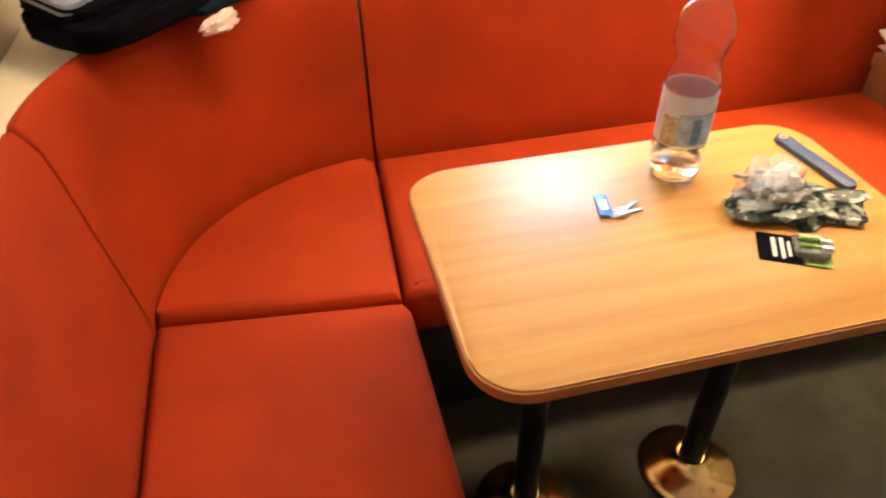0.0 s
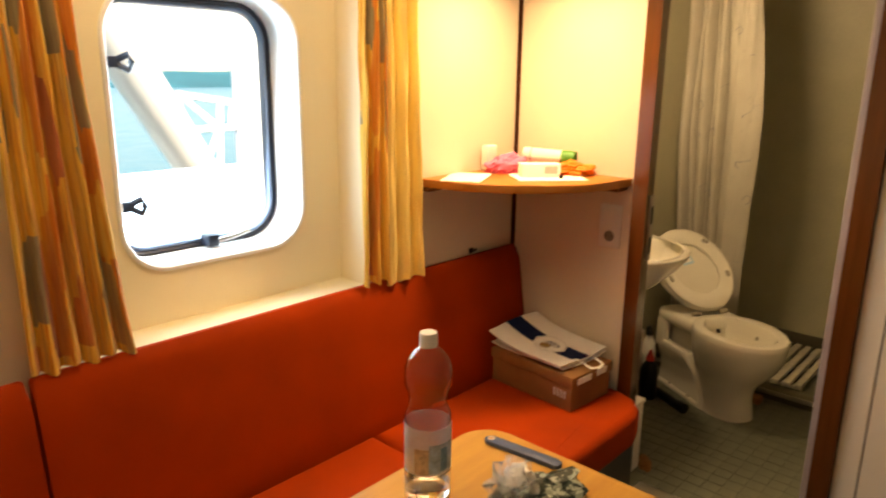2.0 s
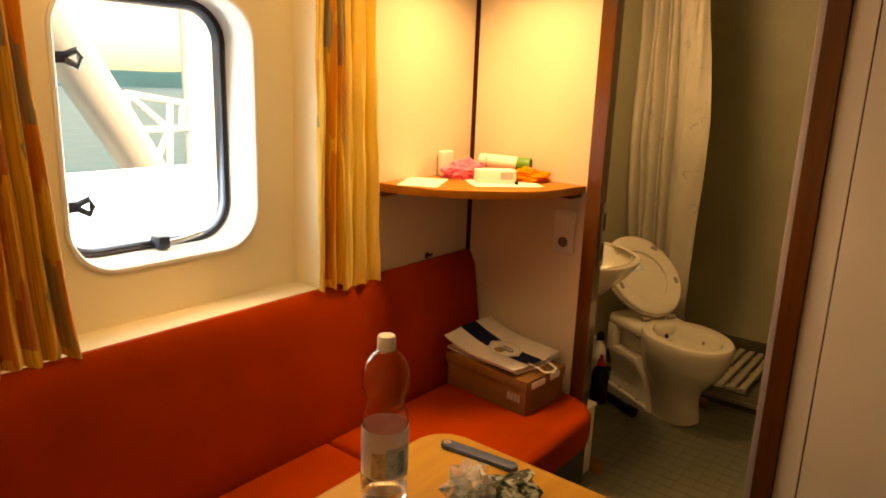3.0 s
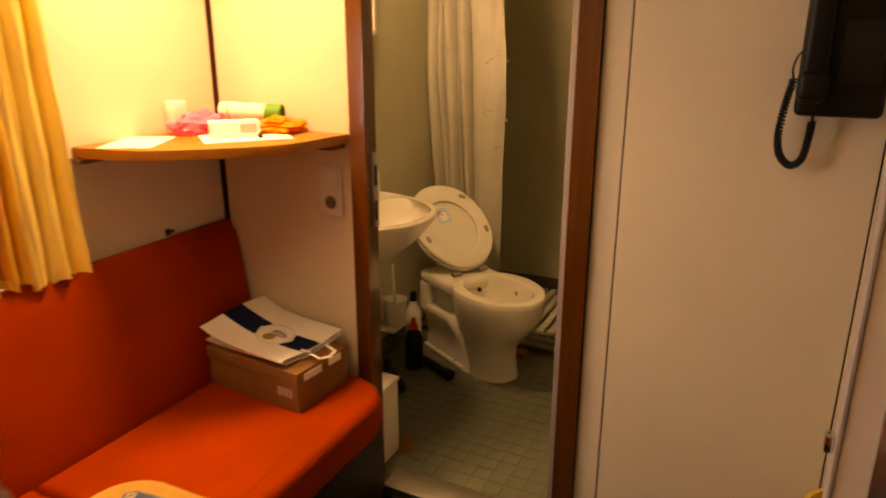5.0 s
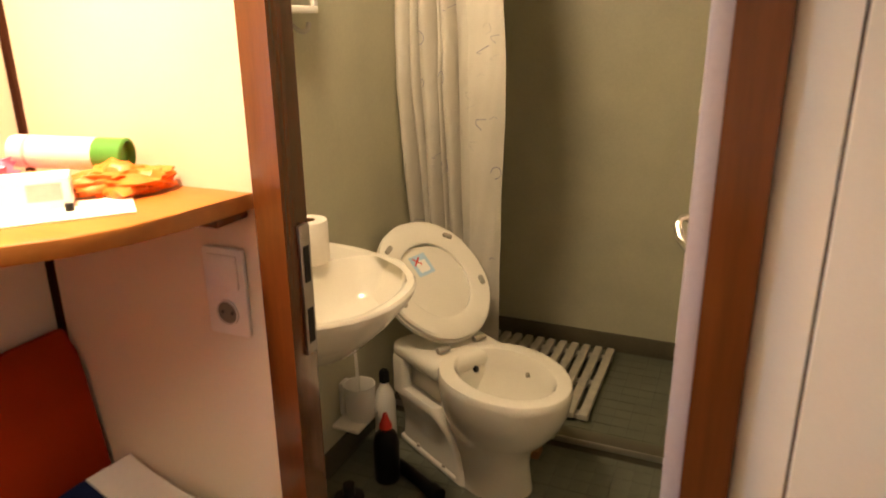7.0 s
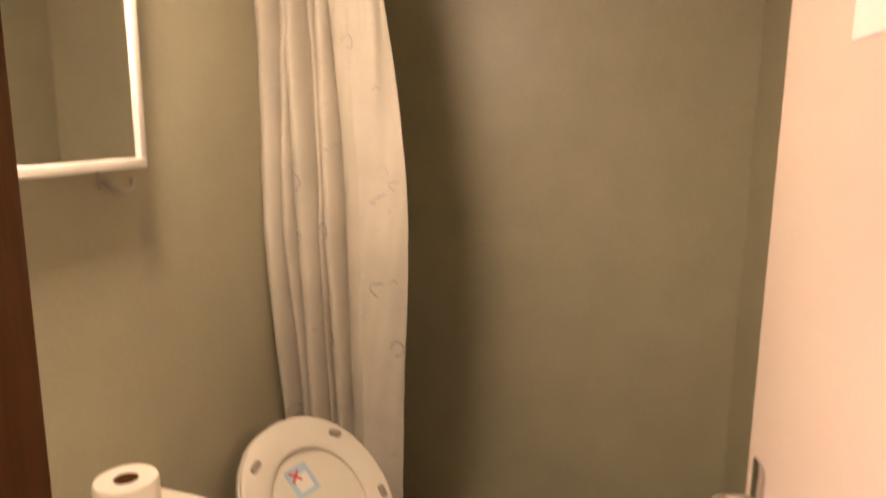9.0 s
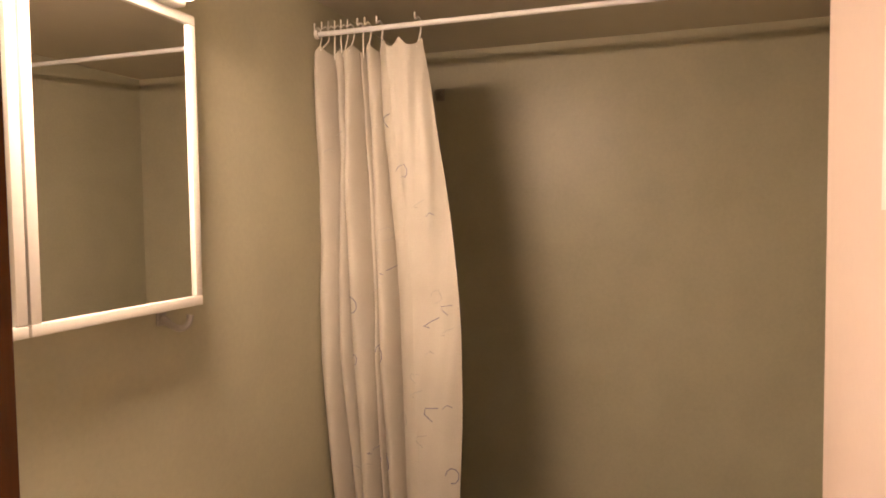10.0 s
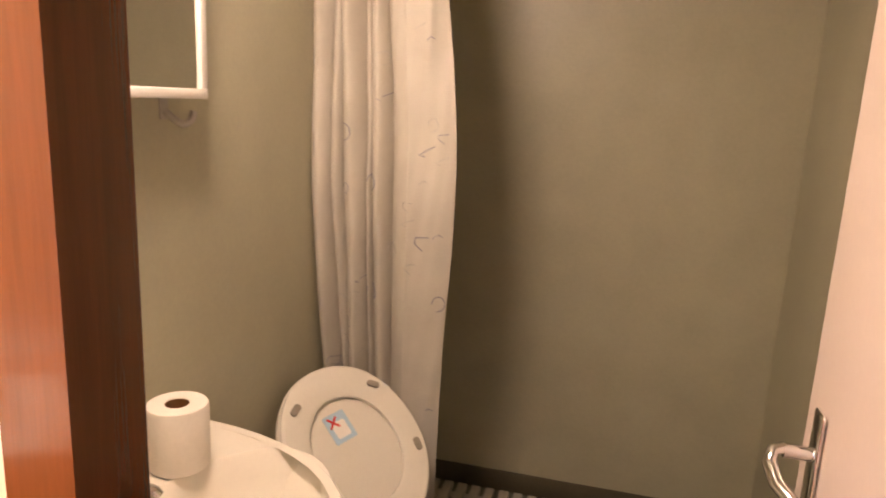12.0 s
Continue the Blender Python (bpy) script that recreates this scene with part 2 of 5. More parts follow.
def solo(name, bm, mat, label="", category="", group="", kind="", smooth=True):
    """A thing that is one mesh, its origin at its base."""
    lo = Vector([min(v.co[i] for v in bm.verts) for i in range(3)])
    hi = Vector([max(v.co[i] for v in bm.verts) for i in range(3)])
    base = Vector(((lo.x + hi.x) / 2, (lo.y + hi.y) / 2, lo.z))
    bmesh.ops.translate(bm, verts=bm.verts, vec=-base)
    ob = new(name, mesh_of(bm, name, mat, smooth))
    ob.location = base
    BASE[ob] = base
    return tagged(ob, label, category, group, kind)


def box(x0, x1, y0, y1, z0, z1, bevel=0.0, seg=2, bm=None, m=None):
    own = bmesh.new()
    bmesh.ops.create_cube(own, size=1.0)
    for v in own.verts:
        v.co = Vector((x0 + (v.co.x + 0.5) * (x1 - x0), y0 + (v.co.y + 0.5) * (y1 - y0), z0 + (v.co.z + 0.5) * (z1 - z0)))
    if bevel:
        bmesh.ops.bevel(own, geom=own.edges[:], offset=bevel, segments=seg, affect="EDGES", profile=0.5)
    if m:
        bmesh.ops.transform(own, matrix=m, verts=own.verts)
    return own if bm is None else join(bm, own)


def join(bm, other):
    me = bpy.data.meshes.new("tmp")
    other.to_mesh(me)
    other.free()
    bm.from_mesh(me)
    bpy.data.meshes.remove(me)
    return bm


def lathe(profile, centre=(0, 0, 0), seg=28, m=None):
    """Profile of (radius, height), turned about z."""
    bm = bmesh.new()
    rings = []
    for r, z in profile:
        if r < 1e-5:
            rings.append([bm.verts.new((0, 0, z))])
        else:
            rings.append([bm.verts.new((r * math.cos(2 * math.pi * i / seg), r * math.sin(2 * math.pi * i / seg), z)) for i in range(seg)])
    for a, b in zip(rings, rings[1:]):
        for i in range(seg):
            j = (i + 1) % seg
            if len(a) == 1 and len(b) == 1:
                continue
            if len(a) == 1:
                bm.faces.new((a[0], b[i], b[j]))
            elif len(b) == 1:
                bm.faces.new((a[i], a[j], b[0]))
            else:
                bm.faces.new((a[i], a[j], b[j], b[i]))
    if m is None:
        m = Matrix.Translation(centre)
    bmesh.ops.transform(bm, matrix=m, verts=bm.verts)
    return bm


def loft(loops, close_start=True, close_end=True):
    """Closed loops of points with equal counts, joined in turn."""
    bm = bmesh.new()
    rings = [[bm.verts.new(p) for p in loop] for loop in loops]
    n = len(rings[0])
    for a, b in zip(rings, rings[1:]):
        for i in range(n):
            j = (i + 1) % n
            bm.faces.new((a[i], a[j], b[j], b[i]))
    if close_start:
        bm.faces.new(rings[0])
    if close_end:
        bm.faces.new(rings[-1])
    return bm


def tube(points, r, seg=10, caps=True, flat=1.0):
    """A round bar along a line of points."""
    pts = [Vector(p) for p in points]
    loops = []
    up = Vector((0.13, 0.07, 1.0)).normalized()
    for i, p in enumerate(pts):
        d = (pts[min(i + 1, len(pts) - 1)] - pts[max(i - 1, 0)]).normalized()
        side = d.cross(up)
        if side.length < 0.05:
            side = d.cross(Vector((1, 0.1, 0)))
        side.normalize()
        top = side.cross(d).normalized()
        up = top
        loops.append([p + side * r * math.cos(2 * math.pi * k / seg) + top * r * flat * math.sin(2 * math.pi * k / seg) for k in range(seg)])
    return loft(loops, caps, caps)


def prism(outline, z0, z1, bevel=0.0, seg=3, m=None):
    """A slab of this outline, with eased upper and lower edges."""
    bm = bmesh.new()
    lo = [bm.verts.new((x, y, z0)) for x, y in outline]
    hi = [bm.verts.new((x, y, z1)) for x, y in outline]
    bm.faces.new(lo[::-1])
    bm.faces.new(hi)
    n = len(lo)
    for i in range(n):
        bm.faces.new((lo[i], lo[(i + 1) % n], hi[(i + 1) % n], hi[i]))
    if bevel:
        edges = [e for e in bm.edges if abs(e.verts[0].co.z - e.verts[1].co.z) < 1e-6]
        bmesh.ops.bevel(bm, geom=edges, offset=bevel, segments=seg, affect="EDGES", profile=0.5)
    if m:
        bmesh.ops.transform(bm, matrix=m, verts=bm.verts)
    return bm


def rounded(x0, x1, y0, y1, r, n=8):
    pts = []
    for cx, cy, a0 in ((x1 - r, y1 - r, 0), (x0 + r, y1 - r, 90), (x0 + r, y0 + r, 180), (x1 - r, y0 + r, 270)):
        for i in range(n + 1):
            a = radians(a0 + 90 * i / n)
            pts.append((cx + r * math.cos(a), cy + r * math.sin(a)))
    return pts


def sheet(fn, nu, nv, thick=0.0, uv=True):
    """A cloth or film: fn(u, v) gives the place, u and v from 0 to 1."""
    bm = bmesh.new()
    grid = [[bm.verts.new(fn(i / nu, j / nv)) for j in range(nv + 1)] for i in range(nu + 1)]
    lay = bm.loops.layers.uv.new("UVMap")
    for i in range(nu):
        for j in range(nv):
            f = bm.faces.new((grid[i][j], grid[i + 1][j], grid[i + 1][j + 1], grid[i][j + 1]))
            for loop, (a, b) in zip(f.loops, ((i, j), (i + 1, j), (i + 1, j + 1), (i, j + 1))):
                loop[lay].uv = (a / nu, b / nv)
    if thick:
        bmesh.ops.recalc_face_normals(bm, faces=bm.faces)
        bmesh.ops.solidify(bm, geom=bm.faces[:], thickness=thick)
    return bm


def crumple(centre, size, seed, rough=0.35, turn=0, sub=4):
    """A crushed bag or wrapper, flat below."""
    bm = bmesh.new()
    bmesh.ops.create_icosphere(bm, subdivisions=sub, radius=1.0)
    off = Vector((seed * 7.3, seed * 3.1, seed))
    for v in bm.verts:
        d = v.co.normalized()
        f = 1 + rough * (noise.noise(d * 1.7 + off) + 0.7 * noise.noise(d * 4.2 + off) + 0.45 * noise.noise(d * 9 + off))
        v.co = d * f
        v.co.z = max(v.co.z, -0.55) + 0.55
    top = max(v.co.z for v in bm.verts)
    for v in bm.verts:
        v.co.z /= top
    m = Matrix.Translation(centre) @ Matrix.Rotation(radians(turn), 4, "Z") @ Matrix.Diagonal((size[0] / 2, size[1] / 2, size[2], 1))
    bmesh.ops.transform(bm, matrix=m, verts=bm.verts)
    return bm

# ---- structure: cabin ----
H = 2.28
EW = 1.772          # cabin face of the east wall
DL, DR = 1.283, 0.590   # outer edges of the bathroom door frame
IL, IR = 1.232, 0.646   # its clear opening
WW, SW = -0.64, -0.62   # west and south faces

solo("floor", box(WW - 0.1, 1.835, SW - 0.9, 1.95, -0.06, 0.0), CARPET, "dark grey-green vinyl cabin floor", "floor", kind="structure", smooth=False)
solo("ceiling", box(WW - 0.1, 1.835, SW - 0.9, 2.0, H, H + 0.06), CEIL, "white cabin ceiling", "ceiling", kind="structure", smooth=False)

wall_east = thing("wall_east", (1.80, 0.5, 0), "cream laminate wall panels with dark brown joints", "wall", kind="structure")
bm = box(EW + 0.006, 1.836, DL - 0.005, 2.0, 0, H)
box(EW + 0.006, 1.836, SW - 0.9, DR + 0.005, 0, H, bm=bm)
box(EW + 0.006, 1.836, DR + 0.005, DL - 0.005, 2.03, H, bm=bm)
part("backing", bm, SEAM, wall_east, smooth=False)
for y0, y1, z0, z1 in ((DL + 0.002, 1.764, 0.0, H), (0.5268, DR - 0.002, 0.0, H), (0.0018, 0.5232, 0.0, H), (-0.52, -0.0018, 0.0, H), (-1.5, -0.525, 0.0, H), (DR, DL, 2.035, H)):
    part("panel", box(EW, EW + 0.0055, y0, y1, z0, z1, 0.0012, 1), CREAM, wall_east)

NR, NL, NB = 1.778, 1.802, 1.925   # linings right and left of the window, and the recess between them
RX0, RX1 = 0.105, 1.052
wall_north = thing("wall_north", (0.5, 1.95, 0), "cream lining with a recessed window bay", "wall", kind="structure")
bm = box(WW - 0.1, RX0 - 0.03, NL + 0.006, 2.02, 0, H)
box(RX1 + 0.006, EW + 0.006, NR + 0.006, 2.02, 0, H, bm=bm)
part("backing", bm, SEAM, wall_north, smooth=False)
for x0, x1 in ((WW, -0.0916), (-0.0884, RX0)):
    part("panel", box(x0, x1, NL, NL + 0.0055, 0, H, 0.0012, 1), CREAM, wall_north)
for x0, x1 in ((RX1, 1.765),):
    part("panel", box(x0, x1, NR, NR + 0.0055, 0, H, 0.0012, 1), CREAM, wall_north)
part("bay_side", box(RX0 - 0.03, RX0, NL + 0.0065, 2.0, 0.0, H, 0.003), WINDOWWALL, wall_north)
part("bay_side", box(RX1 - 0.004, RX1 + 0.004, NR + 0.0065, 2.0, 0.0, H), WINDOWWALL, wall_north)
part("ledge", box(RX0, RX1 - 0.004, 1.785, NB + 0.01, 0.80, 0.884, 0.006, 3), WINDOWWALL, wall_north, "cream ledge behind the sofa")

# window plate: a bay wall with a rounded hole, its collar and the window
WX0, WX1, WZ0, WZ1, WR = 0.368, 0.902, 1.034, 1.722, 0.115
hole = rounded(WX0, WX1, WZ0, WZ1, WR, 10)


def plate(x0, x1, z0, z1, y0, y1, n=10):
    """A flat wall with the rounded hole: the rim's arcs are joined to the border's corners."""
    border = []
    for k, (cx, cz) in enumerate(((x1, z1), (x0, z1), (x0, z0), (x1, z0))):
        first, last = hole[k * (n + 1)], hole[k * (n + 1) + n]
        a = (cx, first[1]) if k % 2 == 0 else (first[0], cz)
        b = (last[0], cz) if k % 2 == 0 else (cx, last[1])
        for i in range(n + 1):
            t = 2 * i / n
            p, q, w = (a, (cx, cz), t) if t <= 1 else ((cx, cz), b, t - 1)
            border.append((p[0] + (q[0] - p[0]) * w, p[1] + (q[1] - p[1]) * w))
    return loft([[(x, y, z) for x, z in o] for o, y in ((border, y0), (hole, y0), (hole, y1), (border, y1), (border, y0))], False, False)


part("bay_wall", plate(RX0, RX1 - 0.004, 0.8, H, NB, NB + 0.012), WINDOWWALL, wall_north, smooth=False)
window = thing("window_1", (0.62, 2.0, 1.03), "rounded ship's window in a deep white collar with a dark gasket", "window", kind="structure")


def ring(x0, x1, z0, z1, r, layers, n=10):
    """A collar of rounded-rectangle loops: layers of (inset, y)."""
    return loft([[(x, y, z) for x, z in rounded(x0 + d, x1 - d, z0 + d, z1 - d, max(r - d, 0.01), n)] for d, y in layers], False, False)


part("collar", ring(WX0, WX1, WZ0, WZ1, WR, ((-0.012, NB - 0.001), (-0.010, NB - 0.005), (-0.002, NB - 0.006), (0.003, NB), (0.004, 2.10), (-0.01, 2.10), (-0.012, NB - 0.001))), WHITEPAINT, window, "deep white painted collar")
part("gasket", ring(WX0, WX1, WZ0, WZ1, WR, ((0.003, 2.066), (0.003, 2.05), (0.010, 2.045), (0.017, 2.05), (0.017, 2.07))), RUBBER, window, "dark rubber gasket")
part("frame", ring(WX0, WX1, WZ0, WZ1, WR, ((0.017, 2.055), (0.020, 2.05), (0.027, 2.05), (0.030, 2.057), (0.030, 2.075))), ALU, window, "grey-blue metal window frame")
pane = part("pane", prism(rounded(WX0 + 0.028, WX1 - 0.028, WZ0 + 0.028, WZ1 - 0.028, WR - 0.028), -0.003, 0.003, m=Matrix.Translation((0, 2.067, 0)) @ Matrix.Rotation(radians(90), 4, "X")), GLASS, window, smooth=False)
pane.visible_shadow = False


def bracket(z, x=0.435):
    bm = tube([(x - 0.03, 2.045, z), (x + 0.004, 2.025, z + 0.019), (x + 0.008, 2.02, z), (x + 0.004, 2.025, z - 0.021), (x - 0.03, 2.045, z)], 0.009, 8)
    return box(x - 0.058, x - 0.022, 2.030, 2.055, z - 0.014, z + 0.014, 0.004, bm=bm)


for z in (1.548, 1.181):
    part("hinge_bracket", bracket(z, 0.462), RUBBER, window, "dark hinge bracket")
latch = part("latch", box(0.633, 0.668, 2.0, 2.05, 1.042, 1.078, 0.006), RUBBER, window, "dark window latch")
part("latch_arm", tube([(0.648, 2.015, 1.054), (0.718, 2.02, 1.058), (0.783, 2.03, 1.066)], 0.008, 8), STEEL, latch)

solo("wall_west", box(WW - 0.1, WW, SW - 0.9, 2.02, 0, H), CREAM, "cream laminate wall", "wall", kind="structure", smooth=False)
bm = box(WW - 0.1, 0.26, SW - 0.06, SW, 0, H)
box(1.04, 1.84, SW - 0.06, SW, 0, H, bm=bm)
box(0.26, 1.04, SW - 0.06, SW, 2.03, H, bm=bm)
solo("wall_south", bm, CREAM, "cream laminate wall with a doorway", "wall", kind="structure", smooth=False)
solo("wall_corridor", box(WW - 0.1, 1.835, SW - 0.96, SW - 0.9, 0, H), CREAM, "plain corridor wall", "wall", kind="structure", smooth=False)

# bathroom door frame, threshold and the open door leaf
frame_1 = thing("door_frame_1", (1.8, 0.93, 0), "mahogany-coloured door frame round the bathroom doorway", "door frame", kind="structure")
for outline in ([(1.758, IL), (1.758, DL), (1.842, DL), (1.842, IL + 0.016), (1.836, IL + 0.015)], [(1.757, DR), (1.757, IR), (1.842, IR), (1.842, DR)]):
    part("jamb", prism(outline, 0, 2.03, 0.003, 2), FRAMEWOOD, frame_1)
part("head", box(1.757, 1.842, IR + 0.001, IL - 0.001, 1.985, 2.03, 0.004), FRAMEWOOD, frame_1)
part("rebate", box(1.800, 1.8405, IR + 0.0005, 0.672, 0.045, 1.984, 0.002), DOOREDGE, frame_1, "grey metal rebate strip")
part("screw_head", lathe([(0, 0), (0.005, 0), (0.004, 0.002), (0, 0.0025)], seg=12, m=Matrix.Translation((1.823, 0.6721, 1.337)) @ Matrix.Rotation(radians(-90), 4, "X")), CHROME, frame_1)
part("threshold", box(1.79, 1.90, IR + 0.001, IL - 0.001, 0.0, 0.045, 0.008), STEEL, frame_1, "worn pale metal threshold")
strike = part("strike_plate", box(1.800, 1.828, IL + 0.003, IL + 0.011, 0.925, 1.145, 0.001, 1), STEEL, frame_1, "metal strike plate with two dark slots")
for z0, z1 in ((0.945, 1.005), (1.05, 1.11)):
    part("slot", box(1.806, 1.821, IL + 0.0018, IL + 0.005, z0, z1), BLACK, strike)

hinge = Vector((1.846, 0.606, 0))
leaf_m = Matrix.Translation(hinge) @ Matrix.Rotation(radians(1.9), 4, "Z")
door_1 = thing("door_1", hinge, "pinkish-white bathroom door standing open", "door", kind="structure")
part("leaf", box(0, 0.597, 0, 0.038, 0.05, 1.985, 0.003, m=leaf_m), DOORPAINT, door_1)
part("edge_band", box(0.5975, 0.600, 0.002, 0.036, 0.05, 1.985, m=leaf_m), DOOREDGE, door_1, "grey edge band")
handle = part("handle_plate", box(0.515, 0.550, 0.0385, 0.046, 0.93, 1.122, 0.005, 3, m=leaf_m), CHROME, door_1, "worn chrome handle plate")
bm = tube([(0.532, 0.040, 1.062), (0.532, 0.080, 1.063)], 0.010, 12)
join(bm, tube([(0.533, 0.078, 1.066), (0.530, 0.092, 1.062), (0.522, 0.097, 1.048), (0.500, 0.090, 1.030), (0.470, 0.070, 1.016), (0.440, 0.062, 1.012)], 0.010, 12, flat=0.8))
bmesh.ops.transform(bm, matrix=leaf_m, verts=bm.verts)
part("lever", bm, CHROME, handle)
part("lock_knob", box(0.521, 0.543, 0.046, 0.062, 0.962, 0.984, 0.006, m=leaf_m), CHROME, handle)
part("notice", box(0.24, 0.385, 0.0385, 0.0395, 1.635, 1.80, m=leaf_m), PAPER, door_1, "white paper notice")

# entrance door, open into the cabin
door_2 = thing("door_2", (1.02, -0.58, 0), "pale entrance door standing open with a grey metal edge", "door", kind="structure")
part("leaf", box(1.003, 1.037, -0.615, 0.081, 0.03, 2.0, 0.003), DOORPAINT, door_2)
part("edge_band", box(1.001, 1.039, 0.0812, 0.086, 0.03, 2.0, 0.001), DOOREDGE, door_2, "grey metal edge")
part("latch_bolt", box(1.012, 1.030, 0.0862, 0.098, 0.965, 0.990, 0.003), CHROME, door_2)
lock = part("lock_plate", box(0.995, 1.002, 0.005, 0.045, 0.86, 1.06, 0.003), STEEL, door_2, "dull metal lock plate")
part("lever", tube([(0.998, 0.025, 0.99), (0.955, 0.025, 0.99), (0.945, 0.02, 0.99), (0.945, -0.09, 0.988)], 0.009), CHROME, lock)

# ---- structure: bathroom ----
BN, BE, BS, HB = 1.768, 3.90, 0.387, 2.222
solo("wall_bath_north", box(1.842, BE + 0.06, BN, BN + 0.06, 0, H), GREEN, "grey-green bathroom wall panel", "wall", kind="structure", smooth=False)
solo("wall_bath_east", box(BE, BE + 0.06, BS - 0.06, BN, 0, H), GREEN, "grey-green shower wall panel", "wall", kind="structure", smooth=False)
wbs = thing("wall_bath_south", (3.0, BS, 0), "grey-green bathroom wall panels with a pale joint", "wall", kind="structure")
part("panel", box(1.842, 3.148, BS - 0.06, BS, 0, H), GREEN, wbs, smooth=False)
part("panel", box(3.152, BE, BS - 0.06, BS, 0, H), GREEN, wbs, smooth=False)
part("joint_strip", box(3.14, 3.16, BS, BS + 0.003, 0, H, 0.001, 1), WHITEPLASTIC, wbs)
bm = box(1.837, 1.842, DL, BN, 0, H)
box(1.837, 1.842, BS - 0.06, DR, 0, H, bm=bm)
box(1.837, 1.842, DR, DL, 2.03, H, bm=bm)
solo("wall_bath_west", bm, GREEN, "grey-green bathroom wall beside the doorway", "wall", kind="structure", smooth=False)
solo("ceiling_bath", box(1.8425, BE - 0.0005, BS + 0.0005, BN - 0.0005, HB, H + 0.06), BATHCEIL, "beige bathroom ceiling", "ceiling", kind="structure", smooth=False)
for nm, args in (("baseboard_north", (1.90, 3.04, BN - 0.012, BN, 0, 0.09)), ("baseboard_shower_north", (3.13, BE - 0.012, BN - 0.012, BN, 0, 0.085)), ("baseboard_shower_east", (BE - 0.012, BE, BS, BN - 0.012, 0, 0.085)), ("baseboard_shower_south", (3.13, BE - 0.012, BS, BS + 0.012, 0, 0.085))):
    solo(nm, box(*args, 0.004), COVE, "dark grey-brown floor coving", "baseboard", kind="structure")
solo("shower_sill", box(3.055, 3.125, BS, BN, -0.02, 0.048, 0.006), COVE, "low dark sill with a worn edge before the shower", "sill", kind="structure")
solo("sill_edge", box(3.048, 3.0545, BS, BN, 0.028, 0.050, 0.002), STEEL, "pale metal edge strip on the shower sill", "edge strip", kind="structure")

# ---- corner sofa ----
sofa = thing("corner_sofa", (0.3, 1.3, 0), "rust-red upholstered corner sofa with a curved corner back", "sofa")
SZ = 0.46
XW, YN = -0.452, 1.677           # lines where seat and back meet
CX, CY = 0.072, 1.18             # centre of the curved corner


def cushion(outline, z0, z1, r=0.030):
    return prism(outline, z0, z1, r, 4)


arc = [(CX + (XW - CX) * math.cos(a), CY + (YN - CY) * math.sin(a)) for a in [radians(90 * i / 20) for i in range(21)]]
part("seat_cushion", cushion([(XW + 0.006, 0.02), (0.050, 0.02), (0.050, 1.105), (0.038, 1.130), (XW + 0.006, 1.184)], SZ - 0.13, SZ), RED, sofa)
corner = [(0.037, 1.138), (0.066, YN - 0.008)] + [(x + 0.008, y - 0.008) for x, y in arc[::-1][1:-1]] + [(XW + 0.008, 1.192)]
part("seat_cushion", cushion(corner, SZ - 0.13, SZ + 0.002), RED, sofa)
for x0, x1, a0 in ((0.074, 0.948, 0.044), (0.953, 1.755, 0.953)):
    end = [(x1 - 0.02, 1.140), (x1, 1.155)] if x1 < 1.5 else [(x1 - 0.13, 1.140), (x1 - 0.07, 1.158), (x1 - 0.025, 1.20), (x1, 1.265)]
    part("seat_cushion", cushion([(a0, 1.150), (a0 + 0.02, 1.140)] + end + [(x1, YN - 0.006), (x0, YN - 0.006)], SZ - 0.13, SZ), RED, sofa)
bm = prism([(XW - 0.05, 0.06), (-0.06, 0.06), (-0.06, 1.20), (1.75, 1.20), (1.75, 1.70), (XW - 0.05, 1.70)], 0.0, SZ - 0.135, 0.004, 1)
part("plinth", bm, BLACK, sofa, "black recessed base")

PROFILE = [(0.0, 0.37), (0.0, 0.47), (0.006, 0.52), (0.046, 0.81), (0.056, 0.860), (0.066, 0.888), (0.078, 0.902), (0.090, 0.902), (0.0965, 0.888), (0.0965, 0.37)]


def back(path):
    """Back cushion: the profile swept along path points of (x, y, outward x, outward y)."""
    loops = [[(x + nx * d, y + ny * d, z) for d, z in PROFILE] for x, y, nx, ny in path]
    bm = loft(loops, True, True)
    ends = [e for e in bm.edges if sum(1 for f in e.link_faces if len(f.verts) > 4) == 1]
    bmesh.ops.bevel(bm, geom=ends, offset=0.009, segments=3, affect="EDGES", profile=0.5)
    return bm


def line(x0, y0, x1, y1, nx, ny, n=8):
    return [(x0 + (x1 - x0) * i / n, y0 + (y1 - y0) * i / n, nx, ny) for i in range(n + 1)]


part("backrest", back(line(XW, 0.02, XW, 1.176, -1, 0)), RED, sofa)
part("backrest", back([(CX + (XW - CX) * math.cos(a), CY + (YN - CY) * math.sin(a), -math.cos(a), math.sin(a)) for a in [radians(0.4 + 89.0 * i / 28) for i in range(29)]]), RED, sofa, "curved corner back cushion")
part("backrest", back(line(0.074, YN, 1.762, YN, 0, 1)), RED, sofa)
fill = [(CX + (XW - CX - 0.085) * math.cos(a), CY + (YN - CY + 0.085) * math.sin(a)) for a in [radians(90 * i / 12) for i in range(13)]]
fill = [(-0.548, 0.02), (-0.548, CY)] + fill[1:-1]
solo("trim_corner_ledge", prism(fill + [(CX, 1.7755), (CX, 1.7995), (-0.638, 1.7995), (-0.638, 0.02)], 0.80, 0.872, 0.004), WINDOWWALL, "cream ledge behind the curved sofa corner", "ledge", kind="structure")

